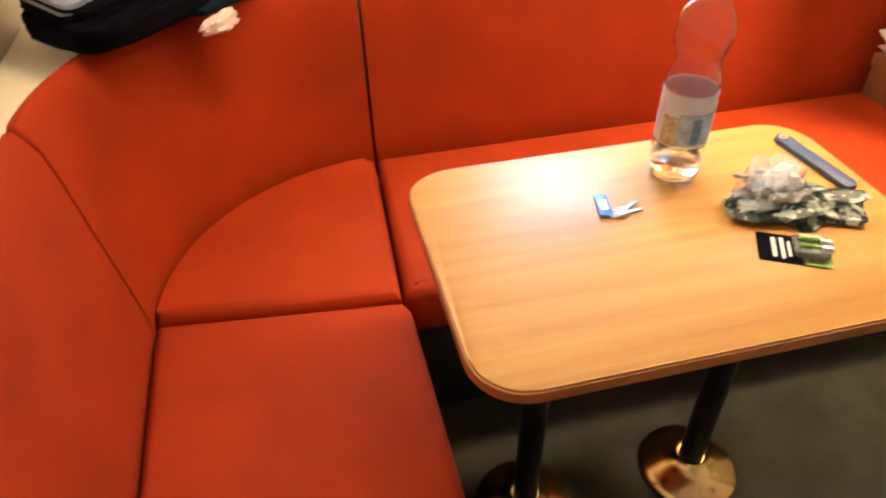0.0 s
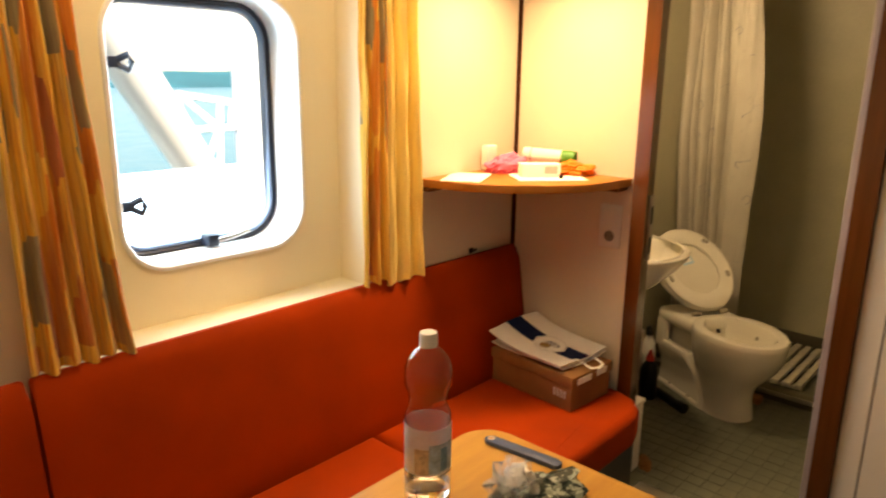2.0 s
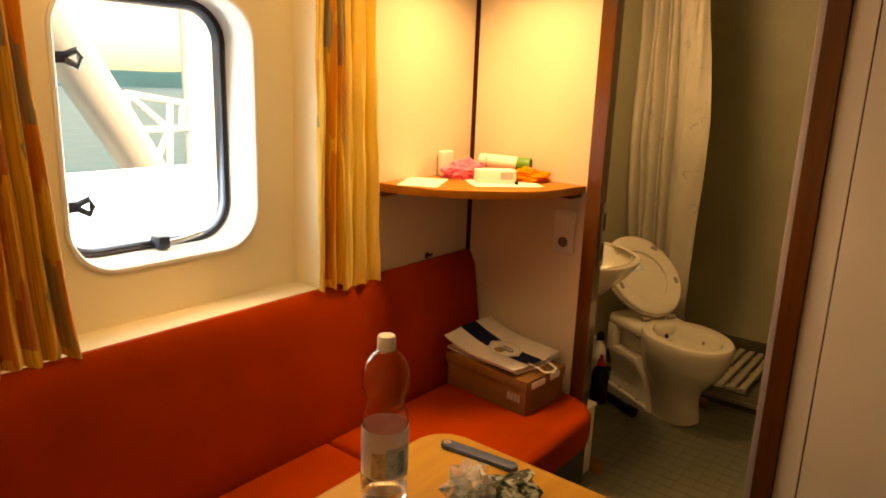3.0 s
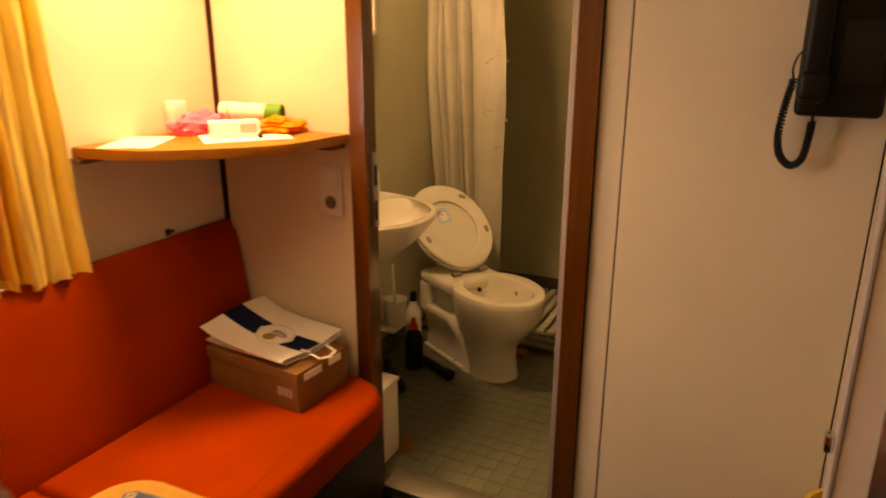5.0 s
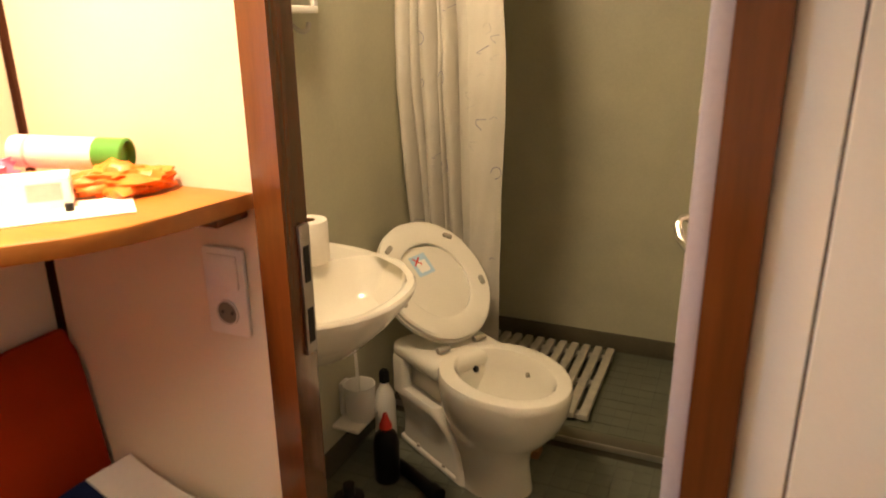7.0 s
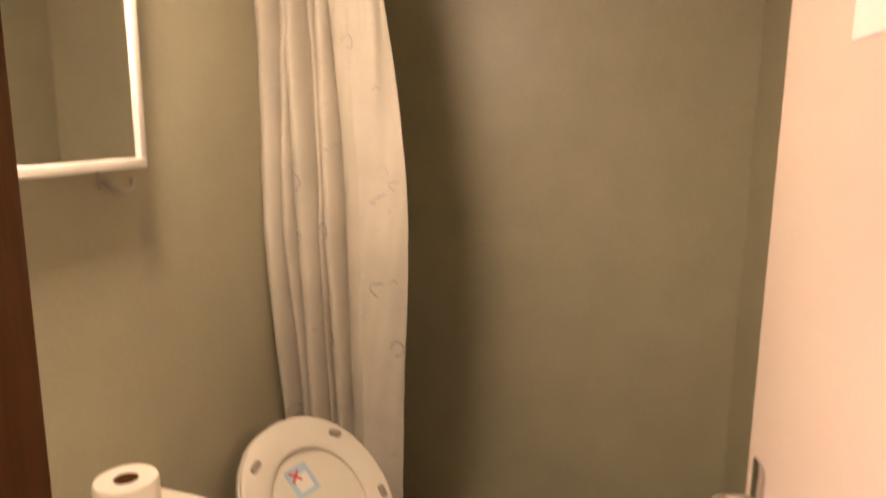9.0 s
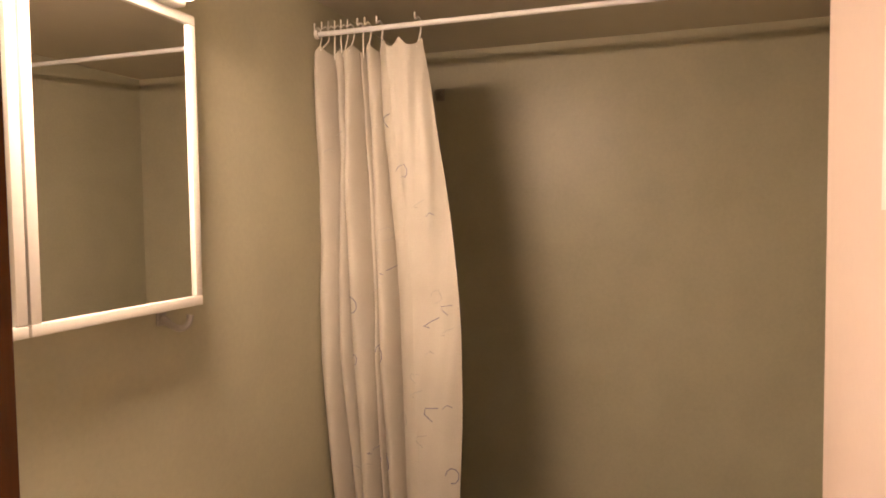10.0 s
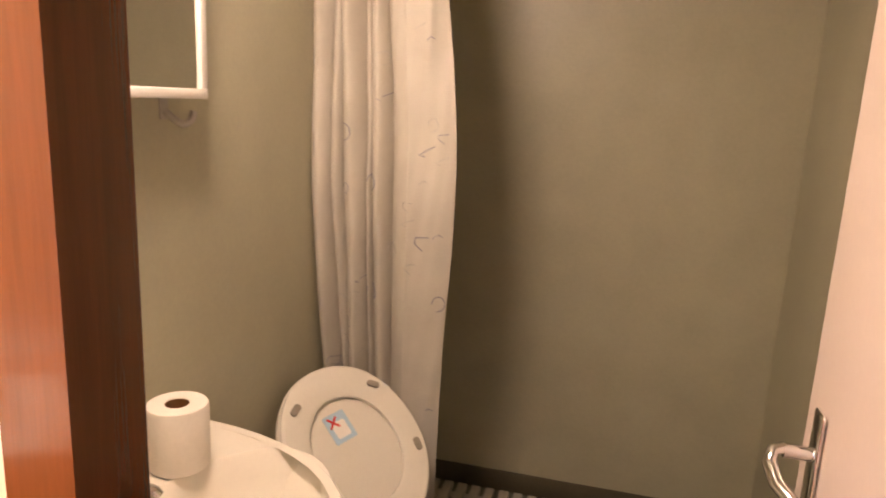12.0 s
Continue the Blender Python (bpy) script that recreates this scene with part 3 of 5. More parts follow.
# ---- table and what lies on it ----
TZ = 0.745
table = thing("table", (0.4, 0.88, 0), "beech-coloured laminate table with rounded corners on two pillars", "table")
table_outline = rounded(0.053, 0.815, 0.632, 1.137, 0.075, 8)
part("tabletop", prism(table_outline, TZ - 0.025, TZ, 0.003, 2), OAK, table)
part("edge_band", prism(rounded(0.050, 0.818, 0.629, 1.140, 0.078, 8), TZ - 0.022, TZ - 0.0035, 0.001, 1), OAKEDGE, table, "darker edge band")
for x in (0.240, 0.636):
    leg = part("leg", lathe([(0.0, 0.03), (0.026, 0.03), (0.026, TZ - 0.033), (0.0, TZ - 0.033)], (x, 0.89, 0)), BLACK, table, "black steel pillar")
    part("mounting_plate", lathe([(0, TZ - 0.036), (0.08, TZ - 0.036), (0.08, TZ - 0.026), (0, TZ - 0.026)], (x, 0.89, 0)), BLACK, leg)
    part("foot_disc", lathe([(0, 0.0), (0.108, 0.0), (0.110, 0.008), (0.100, 0.018), (0.06, 0.030), (0.034, 0.042), (0.030, 0.05), (0, 0.05)], (x, 0.89, 0), 36), BRASS, leg, "polished brass foot disc")

bx, by = 0.513, 1.030
BOT = Matrix.Translation((bx, by, TZ)) @ Matrix.Diagonal((1, 1, 1.08, 1))
bottle = thing("water_bottle", (bx, by, TZ), "clear plastic water bottle with a white and blue label", "bottle")
outer = [(r, z * 0.955) for r, z in [(0.030, 0.004), (0.040, 0.0), (0.0435, 0.012), (0.044, 0.055), (0.0430, 0.060), (0.044, 0.066), (0.0425, 0.066), (0.0425, 0.160), (0.044, 0.166), (0.0425, 0.174), (0.036, 0.190), (0.0345, 0.198), (0.0365, 0.208), (0.0355, 0.212), (0.043, 0.228), (0.0440, 0.246), (0.0425, 0.262), (0.036, 0.279), (0.024, 0.293), (0.0155, 0.300), (0.0145, 0.312)]]
inner = [(max(r - 0.0012, 0.001), z + 0.0006) for r, z in outer[::-1]]
shell = part("shell", lathe([(0, 0.008)] + outer + inner + [(0, 0.010)], seg=36, m=BOT), PET, bottle)
part("water", lathe([(0, 0.0125), (0.030, 0.007), (0.040, 0.005), (0.0418, 0.013), (0.0421, 0.036), (0.0, 0.036)], seg=32, m=BOT), WATER, bottle, "a little water at the bottom")
part("cap", lathe([(0, 0.287), (0.0165, 0.287), (0.0168, 0.291), (0.0165, 0.308), (0.015, 0.311), (0, 0.311)], seg=24, m=BOT), WHITEPLASTIC, bottle, "white screw cap")
LABELWHITE = material("label_pale_blue_white", (0.74, 0.80, 0.86), 0.4, vary=0.08, scale=40, transmission=0.4, ior=1.1)
label = part("label", lathe([(0.0429, 0.066), (0.0436, 0.066), (0.0436, 0.151), (0.0429, 0.151)], seg=36, m=BOT), LABELWHITE, bottle, "white label with a blue picture")


def label_patch(a0, a1, z0, z1, r=0.0440):
    return sheet(lambda u, v: Vector((bx + r * math.cos(radians(a0 + (a1 - a0) * u)), by + r * math.sin(radians(a0 + (a1 - a0) * u)), TZ + 1.08 * (z0 + (z1 - z0) * v))), 8, 2, 0.0003)


LABELBLUE = material("label_blue_print", (0.36, 0.50, 0.62), 0.45, vary=0.3, scale=60)
LABELDARK = material("label_dark_blue_print", (0.13, 0.30, 0.46), 0.45, vary=0.3, scale=60)
LABELSAND = material("label_sand_print", (0.55, 0.45, 0.32), 0.45, vary=0.3, scale=60)
part("print", label_patch(226, 300, 0.070, 0.124), LABELBLUE, label)
part("print", label_patch(256, 276, 0.074, 0.116, 0.0443), LABELDARK, label)
part("print", label_patch(190, 226, 0.068, 0.116), LABELSAND, label)
part("print", label_patch(300, 330, 0.068, 0.134), LABELBLUE, label)

keys = thing("keys", (0.375, 0.95, TZ), "two small silver keys on a blue plastic fob", "keys")
km = Matrix.Translation((0.353, 0.962, TZ + 0.0005)) @ Matrix.Rotation(radians(77), 4, "Z")
part("fob", prism(rounded(-0.03, 0.03, -0.0105, 0.0105, 0.005, 4), 0.0, 0.006, 0.0015, 2, m=km), BLUE, keys, "bright blue plastic fob")
part("fob_label", prism(rounded(-0.015, 0.012, -0.006, 0.006, 0.002, 3), 0.0062, 0.0067, m=km), PAPER, keys)
for turn, dx, dz in ((4, 0.0, 0.0), (26, 0.004, 0.002)):
    m = Matrix.Translation((0.361 + dx, 0.936, TZ + 0.001 + dz)) @ Matrix.Rotation(radians(turn), 4, "Z")
    key = [(0.0, -0.009), (0.012, -0.0105), (0.020, -0.006), (0.024, -0.0025), (0.05, -0.0025), (0.053, 0.0), (0.05, 0.003), (0.044, 0.003), (0.042, 0.0045), (0.038, 0.003), (0.024, 0.003), (0.020, 0.006), (0.012, 0.0105), (0.0, 0.009), (-0.004, 0.0)]
    part("key", prism(key, 0, 0.002, 0.0004, 1, m=m), STEEL, keys)
part("split_ring", tube([(0.359 + 0.009 * math.cos(a), 0.935 + 0.009 * math.sin(a), TZ + 0.005) for a in [radians(20 * i) for i in range(19)]], 0.001, 6), STEEL, keys)

knife_m = Matrix.Translation((0.764, 0.990, TZ + 0.0005)) @ Matrix.Rotation(radians(-84), 4, "Z")
knife = thing("bar_tool", (0.764, 0.990, TZ), "flat blue-grey plastic bar tool with a hole at one end", "tool")
ko = rounded(-0.092, 0.092, -0.0135, 0.0135, 0.012, 6)
part("bar", prism(ko, 0, 0.010, 0.003, 2, m=knife_m), SLATE, knife)
part("eyelet", lathe([(0.0045, 0.0102), (0.008, 0.0102), (0.008, 0.0112), (0.0045, 0.0112), (0.0045, 0.0102)], seg=16, m=knife_m @ Matrix.Translation((-0.078, 0, 0))), STEEL, knife)
part("hole", lathe([(0, 0.0101), (0.0045, 0.0101), (0.0045, 0.0108), (0, 0.0108)], seg=12, m=knife_m @ Matrix.Translation((-0.078, 0, 0))), OAKEDGE, knife)

wrapper = thing("crumpled_wrapper", (0.64, 0.885, TZ), "crumpled clear and dark green printed plastic wrapper", "wrapper")
part("printed_bag", crumple((0.645, 0.880, TZ), (0.185, 0.105, 0.040), 3, 0.62, -18, 3), FOILPRINT, wrapper, smooth=False)
part("clear_film", crumple((0.612, 0.905, TZ + 0.020), (0.105, 0.080, 0.055), 5, 0.75, 10, 3), FILM, wrapper, smooth=False)
part("white_twist", crumple((0.632, 0.905, TZ + 0.030), (0.055, 0.05, 0.040), 8, 0.45, 0, 3), PAPER, wrapper)
part("brown_corner", prism([(-0.03, -0.03), (0.035, 0.0), (0.0, 0.03)], 0, 0.008, 0.002, 1, m=Matrix.Translation((0.715, 0.850, TZ))), CARD, wrapper)

pack = thing("battery_pack", (0.585, 0.785, TZ), "opened card pack with green and gold batteries", "batteries")
pm = Matrix.Translation((0.585, 0.788, TZ + 0.0005)) @ Matrix.Rotation(radians(-28), 4, "Z")
card = part("backing_card", prism(rounded(-0.052, 0.052, -0.034, 0.034, 0.004, 3), 0, 0.0012, m=pm), DARKCLOTH, pack, "dark printed backing card")
for i, (x, w, h) in enumerate(((-0.028, 0.006, 0.046), (-0.016, 0.005, 0.050), (-0.006, 0.004, 0.036))):
    part("printed_bar", prism(rounded(x - w / 2, x + w / 2, -h / 2, h / 2, 0.001, 2), 0.0013, 0.0018, m=pm), PAPER, card)
part("green_end", prism(rounded(0.012, 0.0515, -0.0335, 0.0335, 0.003, 3), 0.0013, 0.0019, m=pm), GREENFOIL, card)
part("blister", prism(rounded(-0.002, 0.045, -0.022, 0.030, 0.008, 4), 0.002, 0.014, 0.005, 2, m=pm), FILM, card)
for k in range(2):
    bmx = pm @ Matrix.Translation((0.004, -0.004 + 0.0165 * k, 0.0105)) @ Matrix.Rotation(radians(90), 4, "Y")
    cell = part("battery", lathe([(0, 0), (0.0072, 0), (0.0077, 0.001), (0.0077, 0.046), (0.006, 0.047), (0.003, 0.047), (0.003, 0.049), (0, 0.049)], seg=18, m=bmx), GREENFOIL, pack)
    part("metal_end", lathe([(0.0079, 0.030), (0.0079, 0.046), (0.0077, 0.0462), (0.0077, 0.030), (0.0079, 0.030)], seg=18, m=bmx), CHROME, cell)

# ---- shoe box and paper bag on the sofa ----
sb = thing("shoe_box", (1.60, 1.46, SZ), "brown cardboard shoe box with a lid", "box")
sm = Matrix.Translation((1.600, 1.462, SZ + 0.001)) @ Matrix.Rotation(radians(-5), 4, "Z")
part("body", box(-0.108, 0.108, -0.172, 0.176, 0, 0.105, 0.002, m=sm), CARD, sb)
lid = part("lid", box(-0.113, 0.113, -0.177, 0.181, 0.086, 0.122, 0.002, m=sm), CARD, sb, "cardboard lid")
for i in range(4):
    part("printed_bar", box(-0.1095, -0.108, -0.150 + 0.014 * i, -0.141 + 0.014 * i, 0.040, 0.066, m=sm), GREYPRINT, sb)
part("torn_label", box(-0.085, -0.01, -0.1795, -0.1772, 0.090, 0.112, 0.001, 1, m=sm), PAPER, sb, "torn white paper label")
part("torn_label", box(0.02, 0.075, -0.1795, -0.1772, 0.092, 0.115, 0.001, 1, m=sm), PAPER, sb, "torn white paper label")

bag = thing("paper_bag", (1.63, 1.48, SZ + 0.123), "folded white paper carrier bag with a navy band and round print", "bag")
gm = Matrix.Translation((1.632, 1.482, SZ + 0.124)) @ Matrix.Rotation(radians(-5), 4, "Z")


def bag_layer(x0, x1, y0, y1, z, lift, thick=0.003):
    def fn(u, v):
        x, y = x0 + (x1 - x0) * u, y0 + (y1 - y0) * v
        w = 0.006 * math.sin(5 * u + 2) * math.sin(4 * v + 1) + lift * v ** 3 + 0.010 * u ** 2 * v
        return gm @ Vector((x, y, z + w))
    return fn


for z, x0, lift in ((0.002, -0.130, 0.012), (0.013, -0.148, 0.045)):
    part("paper_layer", sheet(bag_layer(x0, 0.115, -0.150, 0.168, z + 0.006, lift), 14, 14, 0.004), PAPER, bag)
top = bag_layer(-0.148, 0.115, -0.150, 0.168, 0.0235, 0.045)
part("navy_band", sheet(lambda u, v: top(0.335 + 0.30 * u, 0.004 + 0.992 * v), 8, 14, 0.0005), NAVY, bag, "navy printed band")


def disc_on(cu, cv, ru, rv, lift, n=28, wob=0.0):
    bm = bmesh.new()
    up = Vector((0, 0, lift))
    c = bm.verts.new(top(cu, cv) + up)
    ringv = [bm.verts.new(top(cu + ru * (1 + wob * math.cos(8 * a)) * math.cos(a), cv + rv * (1 + wob * math.cos(8 * a)) * math.sin(a)) + up) for a in [2 * math.pi * i / n for i in range(n)]]
    for i in range(n):
        bm.faces.new((c, ringv[i], ringv[(i + 1) % n]))
    bmesh.ops.recalc_face_normals(bm, faces=bm.faces)
    return bm


part("round_print", disc_on(0.48, 0.44, 0.235, 0.185, 0.0012, wob=0.04, n=48), PAPER, bag, "scalloped white print")
part("round_print_rim", tube([top(0.48 + 0.215 * math.cos(a), 0.44 + 0.168 * math.sin(a)) + Vector((0, 0, 0.0016)) for a in [radians(15 * i) for i in range(25)]], 0.0009, 5), GREYPRINT, bag)
part("gold_print", disc_on(0.40, 0.46, 0.075, 0.06, 0.0019), GOLD, bag)
for c, r in ((0.50, 0.085), (0.53, 0.07)):
    part("oval_print", tube([top(c + 0.035 * math.cos(a), 0.42 + r * math.sin(a)) + Vector((0, 0, 0.0018)) for a in [radians(20 * i) for i in range(19)]], 0.0011, 5), NAVY, bag)
hpts = [top(0.35, 0.03), top(0.35, 0.0) + Vector((0, -0.01, 0)), top(0.36, 0.0) + Vector((-0.005, -0.055, -0.012)), top(0.45, 0.0) + Vector((0, -0.068, -0.014)), top(0.58, 0.0) + Vector((0, -0.060, -0.012)), top(0.62, 0.0) + Vector((0, -0.01, 0)), top(0.62, 0.03)]
part("handle", tube([p + Vector((0, 0, 0.004)) for p in hpts], 0.006, 8, flat=0.35), PAPER, bag, "white paper handle")

# ---- window curtains ----
def drape(x0, x1, y, z0, z1, folds, depth, spread, seed):
    """A gathered curtain, looser towards its hem."""
    def fn(u, v):
        open_ = 1 + spread * (1 - v) ** 1.5
        x = x0 + (x1 - x0) * u * open_ + 0.004 * noise.noise(Vector((u * 9, v * 3, seed)))
        k = 0.75 + 0.35 * noise.noise(Vector((u * 4.0, v * 1.2, seed + 4)))
        yy = y - depth * k * (0.5 + 0.5 * math.sin(2 * math.pi * folds * (u + 0.02 * math.sin(3 * v + seed)))) - 0.010 * noise.noise(Vector((u * 12, v * 6, seed)))
        return Vector((x, yy, z0 + (z1 - z0) * v + 0.006 * math.sin(17 * u + seed) * (1 - v)))
    return fn


rail = thing("curtain_rail", (0.62, 1.79, 2.06), "pale curtain rail above the window bay", "curtain rail")
part("rail", box(0.02, 1.34, 1.755, 1.775, 2.055, 2.075, 0.003), WHITEPLASTIC, rail)
for x in (0.05, 1.20):
    part("bracket", box(x, x + 0.03, 1.765, 1.7775, 2.05, 2.09, 0.002), WHITEPLASTIC, rail)
c1 = thing("curtain", (0.16, 1.76, 0.90), "yellow curtain with rust streaks and blue-grey patches gathered beside the window", "curtain", "window curtains")
part("cloth", sheet(drape(0.078, 0.228, 1.775, 0.905, 2.055, 5.5, 0.045, 0.48, 1.0), 150, 40, 0.0015), CURTAIN, c1)
c2 = thing("curtain", (1.12, 1.76, 0.90), "yellow curtain with rust streaks hanging over the sofa back", "curtain", "window curtains")
part("cloth", sheet(drape(0.985, 1.085, 1.760, 0.905, 2.055, 3.0, 0.046, 0.20, 3.0), 90, 40, 0.0015), CURTAIN, c2)
part("lining", sheet(drape(1.078, 1.178, 1.752, 0.892, 2.055, 2.3, 0.050, 0.42, 5.0), 90, 50, 0.0015), LINING, c2, "plain yellow turned-over side of the cloth")

# ---- corner shelf and what stands on it ----
SHZ = 1.201
shelf = thing("corner_shelf", (1.6, 1.6, SHZ - 0.03), "beech-coloured corner shelf with a rounded front", "shelf")
front = [(1.262, NR - 0.001), (1.263, 1.735), (1.274, 1.66), (1.298, 1.575), (1.352, 1.495), (1.425, 1.415), (1.500, 1.355), (1.565, 1.325), (1.640, 1.310), (1.700, 1.302), (EW - 0.001, 1.293), (EW - 0.001, NR - 0.001)]
part("board", prism(front, SHZ - 0.026, SHZ, 0.003, 2), SHELFOAK, shelf)
part("bracket", box(1.70, EW - 0.001, 1.305, 1.36, SHZ - 0.040, SHZ - 0.027, 0.003), FRAMEWOOD, shelf, "small dark support block")
part("bracket", box(1.25, 1.32, 1.735, NR - 0.001, SHZ - 0.040, SHZ - 0.027, 0.003), FRAMEWOOD, shelf, "small dark support block")


def flat_on(name, x, y, w, d, turn, z, mat, label, category, h=0.002):
    return solo(name, prism(rounded(-w / 2, w / 2, -d / 2, d / 2, 0.003, 2), 0, h, m=Matrix.Translation((x, y, z)) @ Matrix.Rotation(radians(turn), 4, "Z")), mat, label, category)


flat_on("paper_sheet", 1.385, 1.685, 0.20, 0.13, 28, SHZ + 0.0005, PAPER, "white paper sheet lying on the corner shelf", "paper")
flat_on("paper_sheet", 1.580, 1.500, 0.23, 0.16, -40, SHZ + 0.0005, PAPER, "white paper sheet under the small box", "paper")
can = thing("spray_can", (1.66, 1.60, SHZ), "white spray can with a green cap lying on its side", "can")
cm = Matrix.Translation((1.672, 1.668, SHZ + 0.058)) @ Matrix.Rotation(radians(-72), 4, "Z") @ Matrix.Rotation(radians(92), 4, "Y")
part("body", lathe([(0, 0), (0.018, 0), (0.0245, 0.004), (0.0255, 0.012), (0.0255, 0.140), (0, 0.140)], seg=24, m=cm), WHITEPLASTIC, can)
part("cap", lathe([(0, 0.1405), (0.0262, 0.1405), (0.0262, 0.186), (0.022, 0.188), (0.021, 0.176), (0, 0.176)], seg=24, m=cm), GREENCAP, can, "green cap")
part("printed_bar", lathe([(0.0256, 0.03), (0.0259, 0.03), (0.0259, 0.036), (0.0256, 0.036), (0.0256, 0.03)], seg=24, m=cm), GREYPRINT, can)
solo("pink_bag", crumple((1.588, 1.672, SHZ + 0.001), (0.165, 0.085, 0.070), 2, 0.34, -22), PINK, "crumpled pink plastic bag on the corner shelf", "bag")
solo("orange_packet", crumple((1.695, 1.480, SHZ + 0.003), (0.145, 0.095, 0.050), 6, 0.36, -50), ORANGE, "crumpled orange and white packet on the corner shelf", "packet")
mb = thing("medicine_box", (1.575, 1.52, SHZ), "small white carton with a grey printed label", "box")
mm = Matrix.Translation((1.572, 1.530, SHZ + 0.003)) @ Matrix.Rotation(radians(-42), 4, "Z")
part("carton", box(-0.065, 0.065, -0.030, 0.030, 0, 0.043, 0.0015, m=mm), PAPER, mb)
part("printed_label", box(0.012, 0.055, -0.0310, -0.0302, 0.012, 0.036, m=mm), GREYPRINT, mb)
part("printed_bar", box(0.0652, 0.066, -0.020, 0.010, 0.012, 0.030, m=mm), GREYPRINT, mb)
solo("bottle_cap", lathe([(0, 0), (0.006, 0), (0.006, 0.010), (0.005, 0.011), (0, 0.011)], (1.585, 1.452, SHZ + 0.0028), 12), BLACKPLASTIC, "small black bottle cap on the shelf", "cap")
solo("soap_box", box(1.560, 1.617, 1.740, 1.770, SHZ + 0.0005, SHZ + 0.088, 0.006, 3), WHITEPLASTIC, "upright white plastic box against the wall", "box")

wh = thing("coat_hook", (1.525, 1.777, 0.904), "small dark hook on the wall above the sofa back", "hook")
part("plate", box(1.516, 1.534, 1.772, 1.7775, 0.904, 0.924, 0.002), SEAM, wh)
part("peg", tube([(1.525, 1.772, 0.916), (1.525, 1.758, 0.917), (1.525, 1.752, 0.924)], 0.004, 8), SEAM, wh)

# ---- lamp above the shelf, added ceiling fill lamp ----
cl = thing("corner_lamp", (1.42, 1.44, 2.04), "warm lamp under the ceiling above the corner shelf", "lamp")
part("housing", box(1.29, 1.55, 1.36, 1.52, 2.06, H - 0.001, 0.01), WHITEPLASTIC, cl)
part("diffuser", box(1.305, 1.535, 1.375, 1.505, 2.045, 2.0595, 0.006), DIFFUSER, cl, "glowing diffuser")
# Housing and diffuser added out of view to carry the fill light.
kl = thing("ceiling_fill_lamp", (0.40, 1.42, 2.24), "long ceiling fill lamp with a pale diffuser, added out of view", "lamp")
part("housing", box(-0.15, 0.95, 1.30, 1.54, 2.25, H - 0.001, 0.008), WHITEPLASTIC, kl)
part("diffuser", box(-0.13, 0.93, 1.315, 1.525, 2.235, 2.2495, 0.006), DIFFUSER, kl, "glowing diffuser")

# ---- switch and socket, phone ----
sk = thing("wall_socket", (EW, 1.362, 0.95), "white light switch above a round power socket", "socket")
plate_m = Matrix.Translation((EW, 1.360, 1.035)) @ Matrix.Rotation(radians(-90), 4, "Y")
part("cover_plate", prism(rounded(-0.078, 0.072, -0.040, 0.040, 0.006, 4), 0.0005, 0.009, 0.002, 2, m=plate_m), WHITEPLASTIC, sk)
part("rocker", prism(rounded(0.005, 0.062, -0.030, 0.030, 0.003, 3), 0.0092, 0.014, 0.002, 2, m=plate_m), WHITEPLASTIC, sk)
cup = part("socket_ring", lathe([(0.0225, 0.0092), (0.0225, 0.0125), (0.0200, 0.0125), (0.0192, 0.0095), (0.0225, 0.0092)], seg=28, m=plate_m @ Matrix.Translation((-0.038, 0, 0))), WHITEPLASTIC, sk)
# Flat dark disc: its colour stands in for shade inside the well.
part("socket_well", lathe([(0, 0.0093), (0.0190, 0.0093), (0.0190, 0.0098), (0, 0.0098)], seg=24, m=plate_m @ Matrix.Translation((-0.038, 0, 0))), SOCKETWELL, cup)
for dy in (-0.0095, 0.0095):
    part("pin_hole", lathe([(0, 0.0099), (0.0030, 0.0099), (0.0030, 0.0104), (0, 0.0104)], seg=10, m=plate_m @ Matrix.Translation((-0.038, dy, 0))), BLACK, cup)

ph = thing("wall_phone", (EW, 0.10, 1.31), "black wall telephone with a coiled cord", "telephone")
part("base", box(EW - 0.055, EW - 0.0005, 0.020, 0.178, 1.312, 1.560, 0.012, 3), BLACKPLASTIC, ph)
hs = part("handset", box(EW - 0.095, EW - 0.057, 0.128, 0.176, 1.340, 1.570, 0.014, 4), BLACKPLASTIC, ph, "glossy black handset")
part("earpiece", box(EW - 0.105, EW - 0.060, 0.122, 0.180, 1.345, 1.405, 0.016, 4), BLACKPLASTIC, hs)
part("keypad", box(EW - 0.0585, EW - 0.0555, 0.035, 0.110, 1.38, 1.50, 0.002), BLACK, ph)
mid = [(EW - 0.045, 0.186, 1.385), (EW - 0.04, 0.195, 1.33), (EW - 0.035, 0.200, 1.27), (EW - 0.033, 0.192, 1.228), (EW - 0.033, 0.170, 1.207), (EW - 0.033, 0.150, 1.222), (EW - 0.034, 0.143, 1.262), (EW - 0.034, 0.141, 1.300)]


def smooth_line(points, n=16):
    """A Catmull-Rom line through the points."""
    p = [Vector(q) for q in points]
    p = [p[0] * 2 - p[1]] + p + [p[-1] * 2 - p[-2]]
    out = []
    for i in range(1, len(p) - 2):
        for k in range(n):
            t = k / n
            out.append(0.5 * ((2 * p[i]) + (p[i + 1] - p[i - 1]) * t + (2 * p[i - 1] - 5 * p[i] + 4 * p[i + 1] - p[i + 2]) * t * t + (3 * p[i] - p[i - 1] - 3 * p[i + 1] + p[i + 2]) * t ** 3))
    return out + [p[-2]]


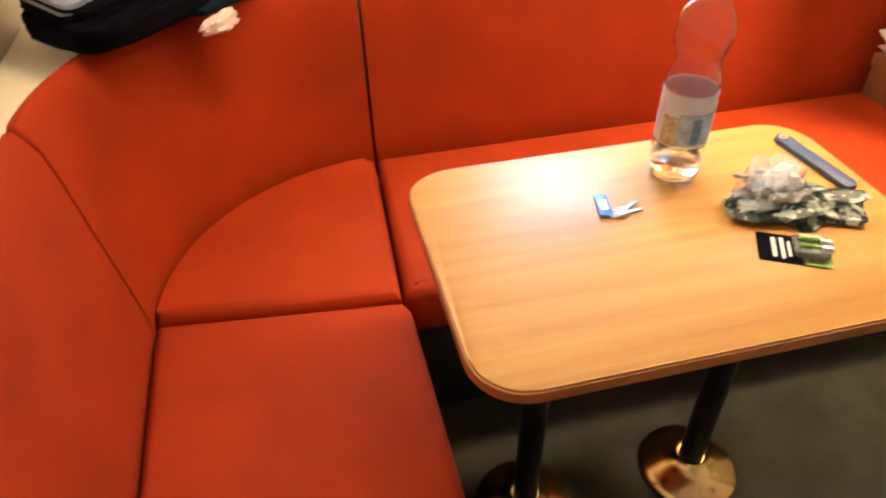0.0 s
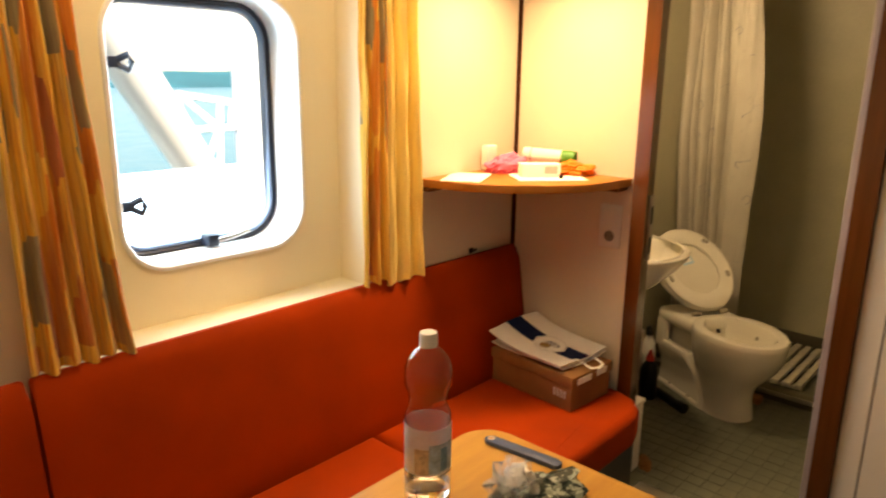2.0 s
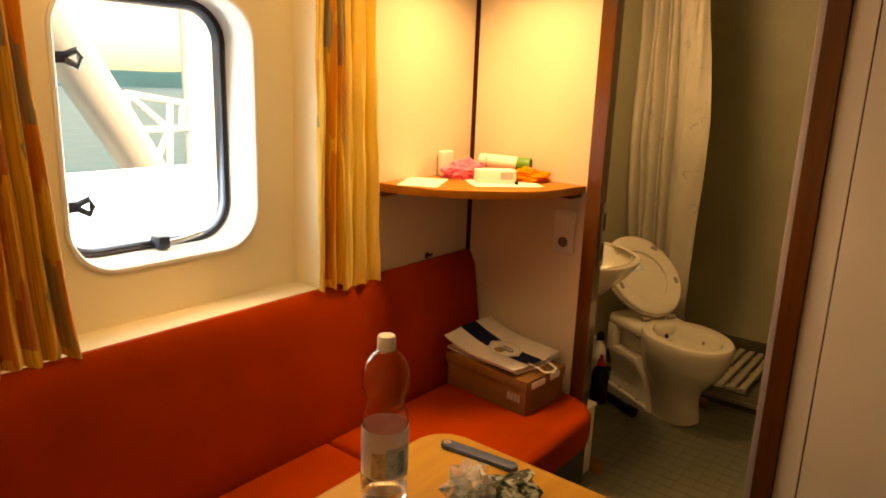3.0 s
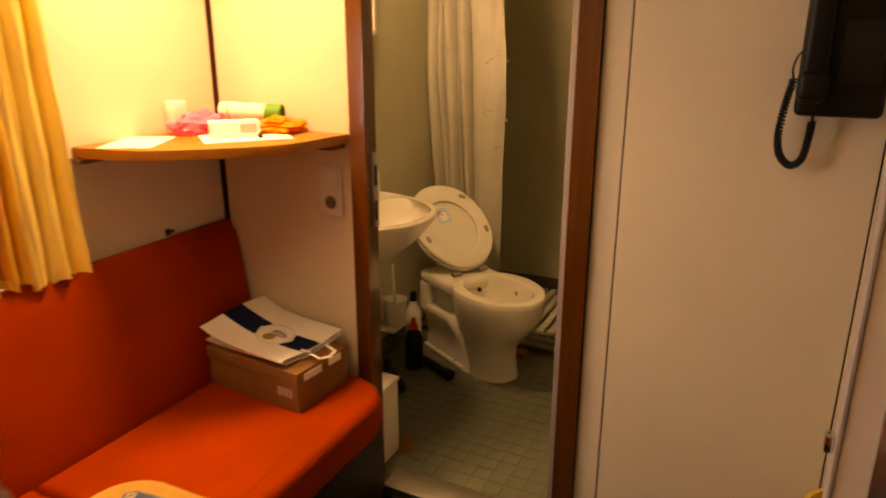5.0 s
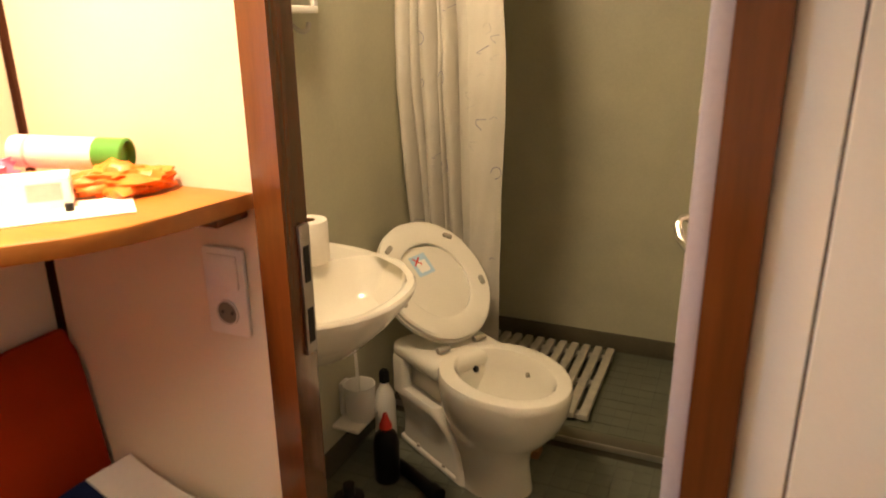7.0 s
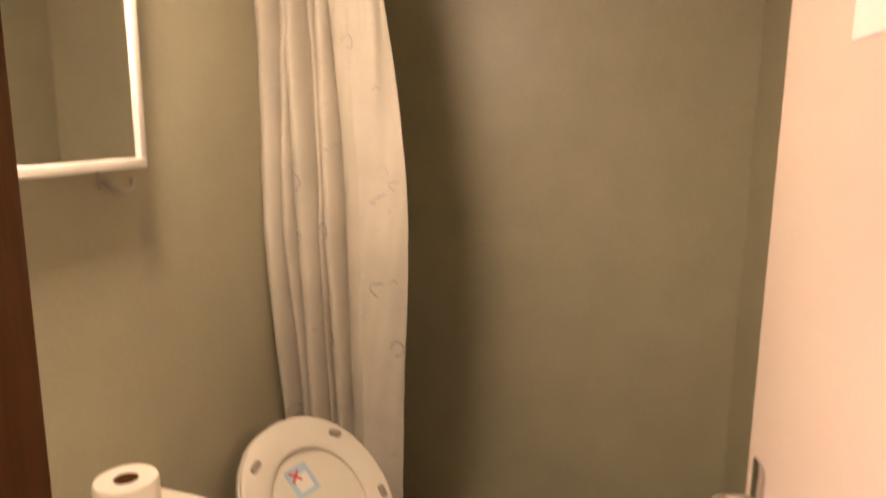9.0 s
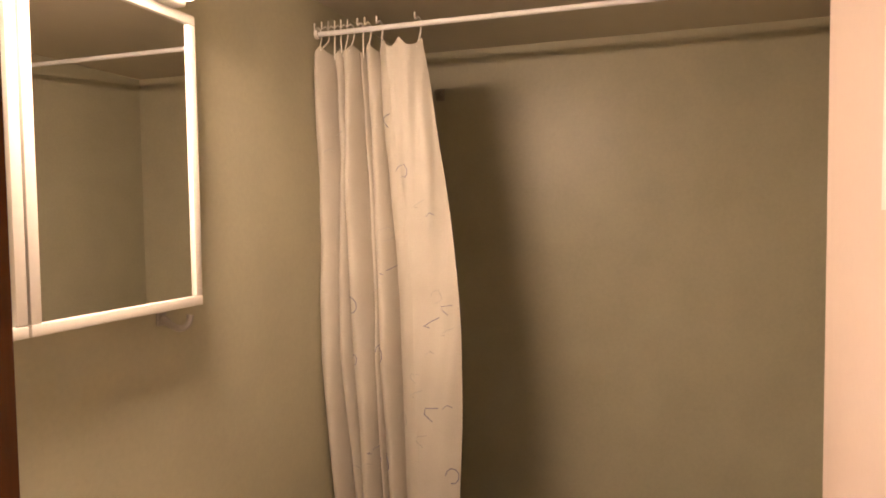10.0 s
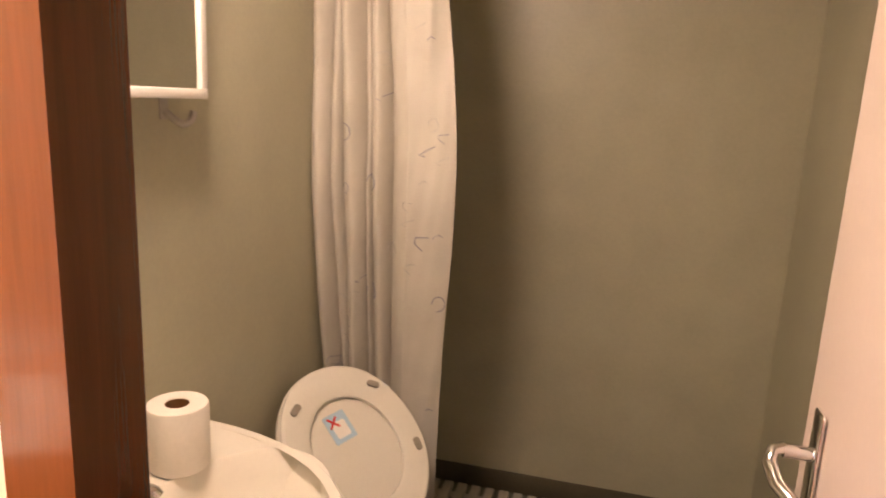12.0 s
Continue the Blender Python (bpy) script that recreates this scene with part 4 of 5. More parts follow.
line_pts = smooth_line(mid, 60)
coil = []
for i, p in enumerate(line_pts):
    d = (line_pts[min(i + 1, len(line_pts) - 1)] - line_pts[max(i - 1, 0)]).normalized()
    s1 = d.cross(Vector((1, 0, 0))).normalized()
    a = i * 0.85
    coil.append(p + (s1 * math.cos(a) + Vector((1, 0, 0)) * math.sin(a)) * 0.0062)
cord = part("coiled_cord", tube(coil, 0.0026, 6), BLACKPLASTIC, ph, "coiled black cord")
part("cord_lead", tube(smooth_line([(EW - 0.045, 0.186, 1.385), (EW - 0.045, 0.190, 1.405), (EW - 0.048, 0.184, 1.43), (EW - 0.05, 0.174, 1.44)], 6), 0.002, 6), BLACKPLASTIC, cord)
part("cord_lead", tube([(EW - 0.034, 0.141, 1.300), (EW - 0.034, 0.141, 1.318)], 0.003, 6), BLACKPLASTIC, cord)

yb = thing("waste_bin", (1.60, 0.03, 0), "yellow plastic waste bin against the wall", "bin")
part("bucket", lathe([(0, 0.0), (0.085, 0.0), (0.095, 0.02), (0.118, 0.46), (0.124, 0.47), (0.124, 0.48), (0.114, 0.48), (0.112, 0.46), (0.090, 0.03), (0, 0.02)], (1.615, -0.075, 0.0), 30), YELLOW, yb)
part("rim", lathe([(0.118, 0.455), (0.1265, 0.457), (0.1265, 0.470), (0.120, 0.471), (0.118, 0.455)], (1.615, -0.075, 0.0), 30), YELLOW, yb)

# ---- clothes and case on the corner of the sofa back ----
cz = 0.903
jk = thing("folded_jacket", (-0.38, 1.55, cz), "crumpled black and navy clothes lying on the sofa back", "clothes")


def folded(cx, cy, z, hx, hy, hz, turn, seed):
    """A folded garment: a soft slab with creases along its length."""
    bm = bmesh.new()
    bmesh.ops.create_icosphere(bm, subdivisions=5, radius=1.0)
    m = Matrix.Translation((cx, cy, z)) @ Matrix.Rotation(radians(turn), 4, "Z")
    for v in bm.verts:
        d = v.co.normalized()
        p = Vector([math.copysign(abs(c) ** 0.45, c) for c in d])
        w = 0.5 * noise.noise(Vector((p.x * 2.0, p.y * 4.5, seed + p.z))) + 0.35 * noise.noise(Vector((p.x * 5, p.y * 9, seed + 4 + 2 * p.z)))
        q = Vector((p.x * hx * (1 + 0.05 * w), p.y * hy * (1 + 0.14 * w), p.z * hz + 0.012 * w))
        v.co = m @ q
    return bm


part("folded_body", folded(-0.405, 1.574, cz + 0.032, 0.165, 0.112, 0.034, 48, 2.0), DARKCLOTH, jk)
part("folded_sleeve", folded(-0.410, 1.578, cz + 0.070, 0.155, 0.100, 0.018, 44, 6.0), DARKCLOTH, jk)
part("green_corner", prism([(-0.34, 1.60), (-0.245, 1.580), (-0.165, 1.655), (-0.125, 1.725), (-0.22, 1.72), (-0.33, 1.68)], 0, 0.016, 0.005, 2, m=Matrix.Translation((-0.012, -0.022, cz + 0.001))), GREENCLOTH, jk, "dark green-blue cloth corner")
gc = thing("grey_case", (-0.42, 1.60, cz + 0.05), "flat grey laptop sleeve lying on the clothes", "case")
gmx = Matrix.Translation((-0.435, 1.605, cz + 0.086)) @ Matrix.Rotation(radians(48), 4, "Z") @ Matrix.Rotation(radians(9), 4, "X")
part("sleeve", prism(rounded(-0.160, 0.170, -0.105, 0.115, 0.02, 5), 0, 0.024, 0.007, 3, m=gmx), GREYCASE, gc)
part("zip_edge", prism(rounded(-0.162, 0.172, -0.1072, 0.1172, 0.02, 5), 0.009, 0.015, 0.001, 1, m=gmx), DARKCLOTH, gc, "dark zip edge")
solo("film_bag", crumple((-0.262, 1.632, cz + 0.016), (0.075, 0.070, 0.115), 4, 0.3, 20), BROWNFILM, "crumpled brownish clear plastic film on the clothes", "plastic film")
solo("paper_tissue", crumple((-0.232, 1.578, cz - 0.035), (0.090, 0.035, 0.040), 9, 0.35, 46), TISSUE, "crumpled pale pink paper tissue", "tissue")

# ---- bathroom: mirror cabinet, lamp, hook ----
mc = thing("mirror_cabinet", (2.3, 1.75, 1.47), "white framed mirror cabinet with two mirror doors", "mirror cabinet")
MY = 1.688
part("body", box(1.90, 2.597, MY + 0.018, BN - 0.0005, 1.470, 2.010, 0.003), WHITEPLASTIC, mc)
for x0, x1 in ((1.902, 2.224), (2.228, 2.597)):
    dr = part("mirror_door", box(x0 + 0.016, x1 - 0.016, MY + 0.006, MY + 0.017, 1.486, 1.994), MIRROR, mc, "mirror glass", smooth=False)
    for b in ((x0, x1, 1.470, 1.488), (x0, x1, 1.992, 2.010), (x0, x0 + 0.018, 1.488, 1.992), (x1 - 0.018, x1, 1.488, 1.992)):
        part("door_rail", box(b[0], b[1], MY, MY + 0.0175, b[2], b[3], 0.002), WHITEPLASTIC, dr, "white frame rail")
ml = thing("mirror_lamp", (2.25, 1.68, 2.0105), "long white strip lamp on top of the mirror cabinet", "lamp")
part("housing", box(1.95, 2.55, 1.665, 1.745, 2.0105, 2.085, 0.008, 3), WHITEPLASTIC, ml)
part("diffuser", box(1.96, 2.54, 1.632, 1.6645, 2.0150, 2.075, 0.012, 4), DIFFUSER, ml, "glowing opal diffuser")
hk = thing("wall_hook", (2.62, 1.76, 1.435), "small metal double hook on the wall", "hook")
part("plate", box(2.560, 2.584, BN - 0.004, BN - 0.0003, 1.430, 1.480, 0.001, 1), STEEL, hk)
part("hook", tube(smooth_line([(2.572, BN - 0.004, 1.445), (2.579, BN - 0.022, 1.429), (2.590, BN - 0.034, 1.423), (2.602, BN - 0.040, 1.431), (2.606, BN - 0.042, 1.447)], 5), 0.007, 8), STEEL, hk)

# ---- washbasin ----
wb = thing("washbasin", (2.29, 1.60, 0.62), "white ceramic wall-hung washbasin", "washbasin")
BCX = 2.280
BZ = -0.030


def basin_loop(k, z, n=40, shift=0.0):
    """D-shaped outline, flat against the wall, scaled by k about its middle."""
    pts = []
    for i in range(n):
        a = 2 * math.pi * i / n
        c, s = math.cos(a), math.sin(a)
        x = 0.315 * math.copysign(abs(c) ** 0.85, c)
        y = 0.405 * s if s < 0 else 0.06 * s
        x *= 1.0 if s > 0 else (1 - 0.05 * abs(s))
        pts.append((BCX + x * k, 1.704 + y * k + shift, z + BZ))
    return pts


loops = [basin_loop(0.28, 0.64, shift=-0.03), basin_loop(0.42, 0.665, shift=-0.02), basin_loop(0.68, 0.715, shift=-0.01), basin_loop(0.88, 0.785), basin_loop(0.975, 0.835), basin_loop(0.995, 0.850), basin_loop(1.0, 0.858), basin_loop(0.985, 0.864), basin_loop(0.93, 0.863, shift=-0.004)]


def well(rx, ry, cy, z, n=40):
    return [(BCX + 0.005 + rx * math.cos(2 * math.pi * i / n), cy + ry * math.sin(2 * math.pi * i / n), z + BZ) for i in range(n)]


loops += [well(0.262, 0.158, 1.492, 0.860), well(0.254, 0.150, 1.492, 0.852), well(0.240, 0.140, 1.492, 0.815), well(0.205, 0.120, 1.495, 0.765), well(0.120, 0.080, 1.505, 0.735), well(0.022, 0.022, 1.52, 0.728)]
part("bowl", loft(loops), CERAMIC, wb)
part("pedestal_trap", lathe([(0.045, 0.0), (0.05, 0.02), (0.038, 0.06), (0.032, 0.30)], (BCX, 1.70, 0.42)), WHITEPLASTIC, wb, "white drain trap")
tap = part("mixer_tap", lathe([(0, 0), (0.026, 0), (0.026, 0.010), (0.021, 0.018), (0.021, 0.060), (0.016, 0.068), (0, 0.070)], (BCX - 0.02, 1.690, 0.832)), CHROME, wb, "chrome mixer tap")
part("spout", tube(smooth_line([(BCX - 0.02, 1.690, 0.862), (BCX - 0.008, 1.655, 0.870), (BCX + 0.008, 1.612, 0.867), (BCX + 0.012, 1.598, 0.856)], 5), 0.014, 12), CHROME, tap)
part("lever", tube(smooth_line([(BCX - 0.02, 1.690, 0.900), (BCX + 0.01, 1.696, 0.908), (BCX + 0.055, 1.700, 0.912)], 4), 0.016, 12, flat=0.45), CHROME, tap)
tr = thing("toilet_roll", (2.428, 1.655, 0.833), "roll of white toilet paper standing on the washbasin", "toilet roll")
part("paper", lathe([(0.021, 0), (0.052, 0.0), (0.0535, 0.006), (0.0535, 0.110), (0.051, 0.115), (0.021, 0.115), (0.021, 0)], (2.428, 1.655, 0.834), 32), ROLL, tr)
part("core", lathe([(0.0208, 0.001), (0.0208, 0.114), (0.0195, 0.114), (0.0195, 0.001), (0.0208, 0.001)], (2.428, 1.655, 0.834), 24), CARD, tr, "brown cardboard core")

# ---- toilet ----
TA = Vector((0.515, 0.857, 0)).normalized()     # towards its back
TS = Vector((0.857, -0.515, 0)).normalized()    # towards its right side
TC = Vector((2.888, 1.395, 0))                # between the hinges
wc = thing("toilet", (2.82, 1.28, 0), "white ceramic toilet with seat and lid raised", "toilet")


def oval(ca, la, lb, ws, z, n=36, sq=1.0, cs=0.0):
    """Loop about the toilet's axis: centre ca, half lengths to the back la and to the front lb, half width ws."""
    pts = []
    for i in range(n):
        a = 2 * math.pi * i / n
        c, s = math.cos(a), math.sin(a)
        c, s = math.copysign(abs(c) ** sq, c), math.copysign(abs(s) ** sq, s)
        pts.append(TC + TA * (ca + (la if c > 0 else lb) * c) + TS * (cs + ws * s) + Vector((0, 0, z)))
    return pts


rim = [oval(-0.14, 0.20, 0.172, 0.108, 0.0, sq=0.8), oval(-0.14, 0.20, 0.168, 0.104, 0.03, sq=0.8), oval(-0.15, 0.20, 0.150, 0.098, 0.10, sq=0.85), oval(-0.16, 0.19, 0.150, 0.108, 0.16, sq=0.9), oval(-0.18, 0.19, 0.185, 0.140, 0.215), oval(-0.19, 0.20, 0.222, 0.168, 0.27), oval(-0.195, 0.205, 0.245, 0.184, 0.33), oval(-0.195, 0.205, 0.255, 0.190, 0.385), oval(-0.195, 0.204, 0.254, 0.189, 0.402), oval(-0.195, 0.202, 0.249, 0.185, 0.411), oval(-0.20, 0.19, 0.236, 0.173, 0.414)]
rim += [oval(-0.210, 0.182, 0.190, 0.136, 0.410), oval(-0.210, 0.174, 0.182, 0.128, 0.396), oval(-0.21, 0.170, 0.172, 0.122, 0.35), oval(-0.20, 0.14, 0.13, 0.098, 0.27), oval(-0.19, 0.07, 0.06, 0.055, 0.22), oval(-0.19, 0.01, 0.01, 0.01, 0.215)]
part("bowl", loft(rim), CERAMIC, wc)
def slab(a0, a1, s0, s1, z0, z1, bevel):
    m = Matrix.Identity(4)
    for i in range(3):
        m[i][0], m[i][1], m[i][2], m[i][3] = TS[i], TA[i], (0, 0, 1)[i], TC[i]
    return box(s0, s1, a0, a1, z0, z1, bevel, 4, m=m)


rear = slab(-0.06, 0.215, -0.150, 0.150, 0.340, 0.410, 0.03)
for s0, s1 in ((-0.150, -0.105), (0.105, 0.150)):
    join(rear, slab(0.135, 0.215, s0, s1, 0.20, 0.36, 0.02))
join(rear, slab(-0.06, 0.21, -0.10, 0.10, 0.16, 0.36, 0.02))
TM = Matrix.Identity(4)
for i in range(3):
    TM[i][0], TM[i][1], TM[i][2], TM[i][3] = TS[i], TA[i], (0, 0, 1)[i], TC[i]
skirt = loft([[(x, y, z) for x, y in rounded(-w, w, a0, 0.212, 0.03, 4)] for w, a0, z in ((0.118, -0.16, 0.0), (0.116, -0.15, 0.04), (0.112, -0.12, 0.10), (0.125, -0.09, 0.16), (0.146, -0.06, 0.21), (0.150, -0.05, 0.235), (0.146, -0.04, 0.245))])
bmesh.ops.transform(skirt, matrix=TM, verts=skirt.verts)
join(rear, skirt)
part("rear_block", rear, CERAMIC, wc)
part("foot", slab(-0.20, 0.21, -0.095, 0.095, 0.0, 0.20, 0.03), CERAMIC, wc)
part("foot_flange", slab(-0.12, 0.21, -0.125, 0.125, 0.0, 0.025, 0.01), CERAMIC, wc)
for a, s in ((-0.05, -0.113), (0.10, -0.113)):
    m = Matrix.Translation(TC + TA * a + TS * s + Vector((0, 0, 0.0245)))
    part("floor_bolt", lathe([(0, 0), (0.011, 0), (0.010, 0.007), (0.004, 0.009), (0, 0.009)], seg=12, m=m), GREYBUFFER, wc)
for a, s, w, mat in ((-0.052, 0.012, 0.028, BLACK), (-0.190, 0.117, 0.018, GREYBUFFER)):
    m = Matrix.Translation(TC + TA * a + TS * s + Vector((0, 0, 0.352)))
    part("flush_hole", lathe([(0, 0), (w / 2, 0), (w / 2, 0.010), (0, 0.012)], seg=10, m=m @ Matrix.Rotation(radians(70), 4, "X")), mat, wc)

# raised lid and seat: local x across, y up the lid, leaning back
lean = radians(46)
LA, LS = TA, TS
up = (Vector((0, 0, 1)) * math.cos(lean) + LA * math.sin(lean)).normalized()
nrm = LS.cross(up).normalized()
if nrm.dot(LA) > 0:
    nrm = -nrm
LM = Matrix.Identity(4)
for i in range(3):
    LM[i][0], LM[i][1], LM[i][2], LM[i][3] = LS[i], up[i], nrm[i], (TC + LS * 0.013 + Vector((0, 0, 0.430)))[i]


def lid_outline(k, n=40, shrink=0.0):
    pts = []
    for i in range(n):
        a = 2 * math.pi * i / n
        c, s = math.cos(a), math.sin(a)
        y = 0.233 + (0.243 if s > 0 else 0.225) * s * k
        x = 0.207 * math.copysign(abs(c) ** 0.9, c) * k * (1.0 if s > 0 else (1 - 0.10 * s * s))
        pts.append((x, y))
    return pts


seat_lid = part("lid", prism(lid_outline(1.0), -0.018, -0.004, 0.005, 2, m=LM), CERAMIC, wc, "raised white lid")
ring_outer, ring_inner = lid_outline(0.985), lid_outline(0.62)
bm = loft([[(x, y, z) for x, y in o] for o, z in ((ring_outer, 0.0), (ring_outer, 0.012), (lid_outline(0.95), 0.018), (lid_outline(0.66), 0.016), (ring_inner, 0.010), (ring_inner, 0.0), (ring_outer, 0.0))], False, False)
bmesh.ops.transform(bm, matrix=LM, verts=bm.verts)
seat = part("seat", bm, CERAMIC, wc, "raised white seat ring")
for x, y in ((-0.128, 0.381), (0.122, 0.386), (0.168, 0.190), (-0.162, 0.184)):
    part("buffer", prism(rounded(-0.018, 0.018, -0.009, 0.009, 0.008, 4), 0.015, 0.024, 0.002, 2, m=LM @ Matrix.Translation((x, y, 0)) @ Matrix.Rotation(math.atan2(y - 0.2, x) + radians(90), 4, "Z")), GREYBUFFER, seat, "grey buffer")
st = part("sticker", prism(rounded(-0.040, 0.030, -0.035, 0.045, 0.004, 3), -0.0035, -0.0028, m=LM @ Matrix.Translation((-0.012, 0.305, 0)) @ Matrix.Rotation(radians(8), 4, "Z")), STICKER, seat_lid, "small pale blue sticker")
sx = LM @ Matrix.Translation((-0.012, 0.305, 0)) @ Matrix.Rotation(radians(8), 4, "Z")
part("white_field", prism(rounded(-0.026, 0.018, -0.024, 0.022, 0.006, 3), -0.0026, -0.0022, m=sx), PAPER, st)
for turn in (40, -50):
    part("cross_bar", prism(rounded(-0.020, 0.020, -0.003, 0.003, 0.001, 2), -0.0020, -0.0016 + turn * 0.000002, m=sx @ Matrix.Translation((-0.016, 0.022, 0)) @ Matrix.Rotation(radians(turn), 4, "Z")), REDPRINT, st)
for s in (-0.075, 0.075):
    part("hinge", tube([TC + TS * (s - 0.022) + TA * 0.004 + Vector((0, 0, 0.425)), TC + TS * (s + 0.022) + TA * 0.004 + Vector((0, 0, 0.425))], 0.011, 10), GREYBUFFER, wc, "worn hinge")

# ---- brush, bottles and things on the bathroom floor ----
br = thing("toilet_brush", (2.722, 1.74, 0.2), "white toilet brush in a wall-mounted cup", "toilet brush")
part("cup", lathe([(0, 0), (0.042, 0), (0.046, 0.01), (0.054, 0.125), (0.050, 0.125), (0.043, 0.012), (0, 0.01)], (2.722, 1.700, 0.172), 24), WHITEPLASTIC, br)
part("wall_holder", box(2.697, 2.747, 1.750, BN - 0.0005, 0.178, 0.298, 0.006), WHITEPLASTIC, br)
part("wall_tray", box(2.642, 2.782, 1.665, BN - 0.0005, 0.155, 0.171, 0.006), WHITEPLASTIC, br)
part("brush_stem", tube([(2.722, 1.700, 0.185), (2.724, 1.712, 0.46)], 0.006, 8), WHITEPLASTIC, br)
cb = thing("cleaner_bottle", (2.845, 1.672, 0), "white cleaner bottle with a black cap", "bottle")
part("body", lathe([(0, 0), (0.036, 0), (0.038, 0.01), (0.038, 0.17), (0.030, 0.21), (0.016, 0.235), (0.016, 0.25), (0, 0.25)], (2.845, 1.672, 0.0), 24), WHITEPLASTIC, cb)
part("cap", lathe([(0, 0.25), (0.019, 0.25), (0.018, 0.285), (0.012, 0.295), (0, 0.295)], (2.845, 1.672, 0.0), 16), BLACKPLASTIC, cb, "black cap")
db = thing("black_bottle", (2.665, 1.575, 0), "black cleaning bottle with a red cap standing by the wall", "bottle")
part("body", lathe([(0, 0), (0.04, 0), (0.043, 0.012), (0.043, 0.14), (0.034, 0.172), (0.020, 0.186), (0.020, 0.194), (0, 0.194)], (2.665, 1.575, 0.0), 24), BLACKPLASTIC, db)
part("cap", lathe([(0, 0.195), (0.022, 0.195), (0.021, 0.205), (0.010, 0.232), (0.008, 0.245), (0, 0.246)], (2.665, 1.575, 0.0), 16), REDPRINT, db, "red nozzle cap")
pl = thing("plunger", (2.44, 1.585, 0), "black rubber plunger lying on the floor", "plunger")
part("rubber_cup", lathe([(0.078, 0.0), (0.084, 0.004), (0.080, 0.02), (0.062, 0.045), (0.050, 0.055), (0.046, 0.085), (0.02, 0.095), (0, 0.096)], (2.440, 1.585, 0.0), 28), BLACK, pl)
part("neck", lathe([(0.02, 0.09), (0.018, 0.13), (0, 0.132)], (2.440, 1.585, 0.0), 16), BLACK, pl)
hose = thing("rubber_pipe", (2.67, 1.47, 0), "black rubber pipe lying on the floor", "pipe")
part("pipe", tube(smooth_line([(2.720, 1.560, 0.022), (2.690, 1.50, 0.022), (2.655, 1.435, 0.022), (2.625, 1.385, 0.022)], 6), 0.022, 12), BLACKPLASTIC, hose)
part("end_collar", tube([(2.634, 1.398, 0.0265), (2.614, 1.366, 0.0265)], 0.026, 12), BLACKPLASTIC, hose)
solo("sponge", box(2.945, 3.005, 1.135, 1.185, 0.0, 0.035, 0.008, m=None), CARD, "brown sponge beside the toilet foot", "sponge")
wbx = thing("white_bin", (1.99, 1.5, 0), "narrow white plastic bin inside the bathroom doorway", "bin")
part("body", box(1.905, 2.055, 1.310, 1.60, 0.0005, 0.285, 0.008), WHITEPLASTIC, wbx)
part("lid", box(1.901, 2.059, 1.306, 1.604, 0.286, 0.302, 0.005), WHITEPLASTIC, wbx)
solo("floor_rag", crumple((2.082, 1.299, 0.0005), (0.12, 0.05, 0.02), 7, 0.35, 30), CARD, "small crumpled brown rag on the tiles", "rag")

# ---- shower: curtain, rail, grab handle ----
sr = thing("shower_rail", (3.2, 1.0, 2.17), "white shower curtain rail", "curtain rail")
part("rail", tube([(3.2, BS + 0.0005, 2.128), (3.2, BN - 0.0005, 2.128)], 0.007, 14), WHITEPAINT, sr)
for y in (BS + 0.006, BN - 0.006):
    part("end_flange", tube([(3.2, y - 0.005, 2.128), (3.2, y + 0.005, 2.128)], 0.012, 18), WHITEPLASTIC, sr)


CREASES = (-0.02, 0.13, 0.22, 0.37, 0.42, 0.55, 1.02)


def shower(u, v):
    """Bunched shower curtain: u across from the wall, v from hem to top; narrow pleats by the wall, one wide loose panel at the free edge."""
    belly = math.exp(-((v - 0.60) / 0.26) ** 2)
    width = 0.318 + 0.042 * (1 - v) + 0.055 * belly - 0.030 * v ** 6
    y = 1.764 - (width + 0.016) * (u + 0.008 * math.sin(6 * v + 4 * u))
    w = u + 0.010 * math.sin(3.1 * v + 5 * u) + 0.004 * math.sin(8 * v + 2)
    k = 0
    while k < len(CREASES) - 2 and w > CREASES[k + 1]:
        k += 1
    s = min(max((w - CREASES[k]) / (CREASES[k + 1] - CREASES[k]), 0.0), 1.0)
    top = max(0.0, (v - 0.55) / 0.45)
    if k == len(CREASES) - 2:
        bulge = min(1.0, 3.4 * s) ** 0.6 * (1 - 0.25 * s) + 0.16 * math.sin(9 * s + 2 * v) * (0.3 + 0.7 * top)
        depth = 0.046
    else:
        bulge = math.sin(math.pi * s) ** 0.6
        depth = (0.048, 0.030, 0.056, 0.024, 0.048)[k] * (0.65 + 0.35 * math.sin(4.2 * v + 2.1 * k) ** 2)
    x = 3.232 - 1.5 * depth * bulge
    fan = Vector((u * 5 + 3.0 * (1 - v), v * 3.2 - u * 1.6, 7))
    x += 0.022 * noise.noise(fan) * (0.35 + top) + 0.015 * noise.noise(fan * 2.7) * (0.15 + 1.5 * top * (1.05 - v) ** 0.3)
    x += 0.085 * min(1.0, max(0.0, (0.55 - v) / 0.30))
    hang = 0.020 * abs(math.sin(math.pi * 7 * u ** 0.8)) * v ** 16
    return Vector((x, y, 0.20 + 1.890 * v - hang))


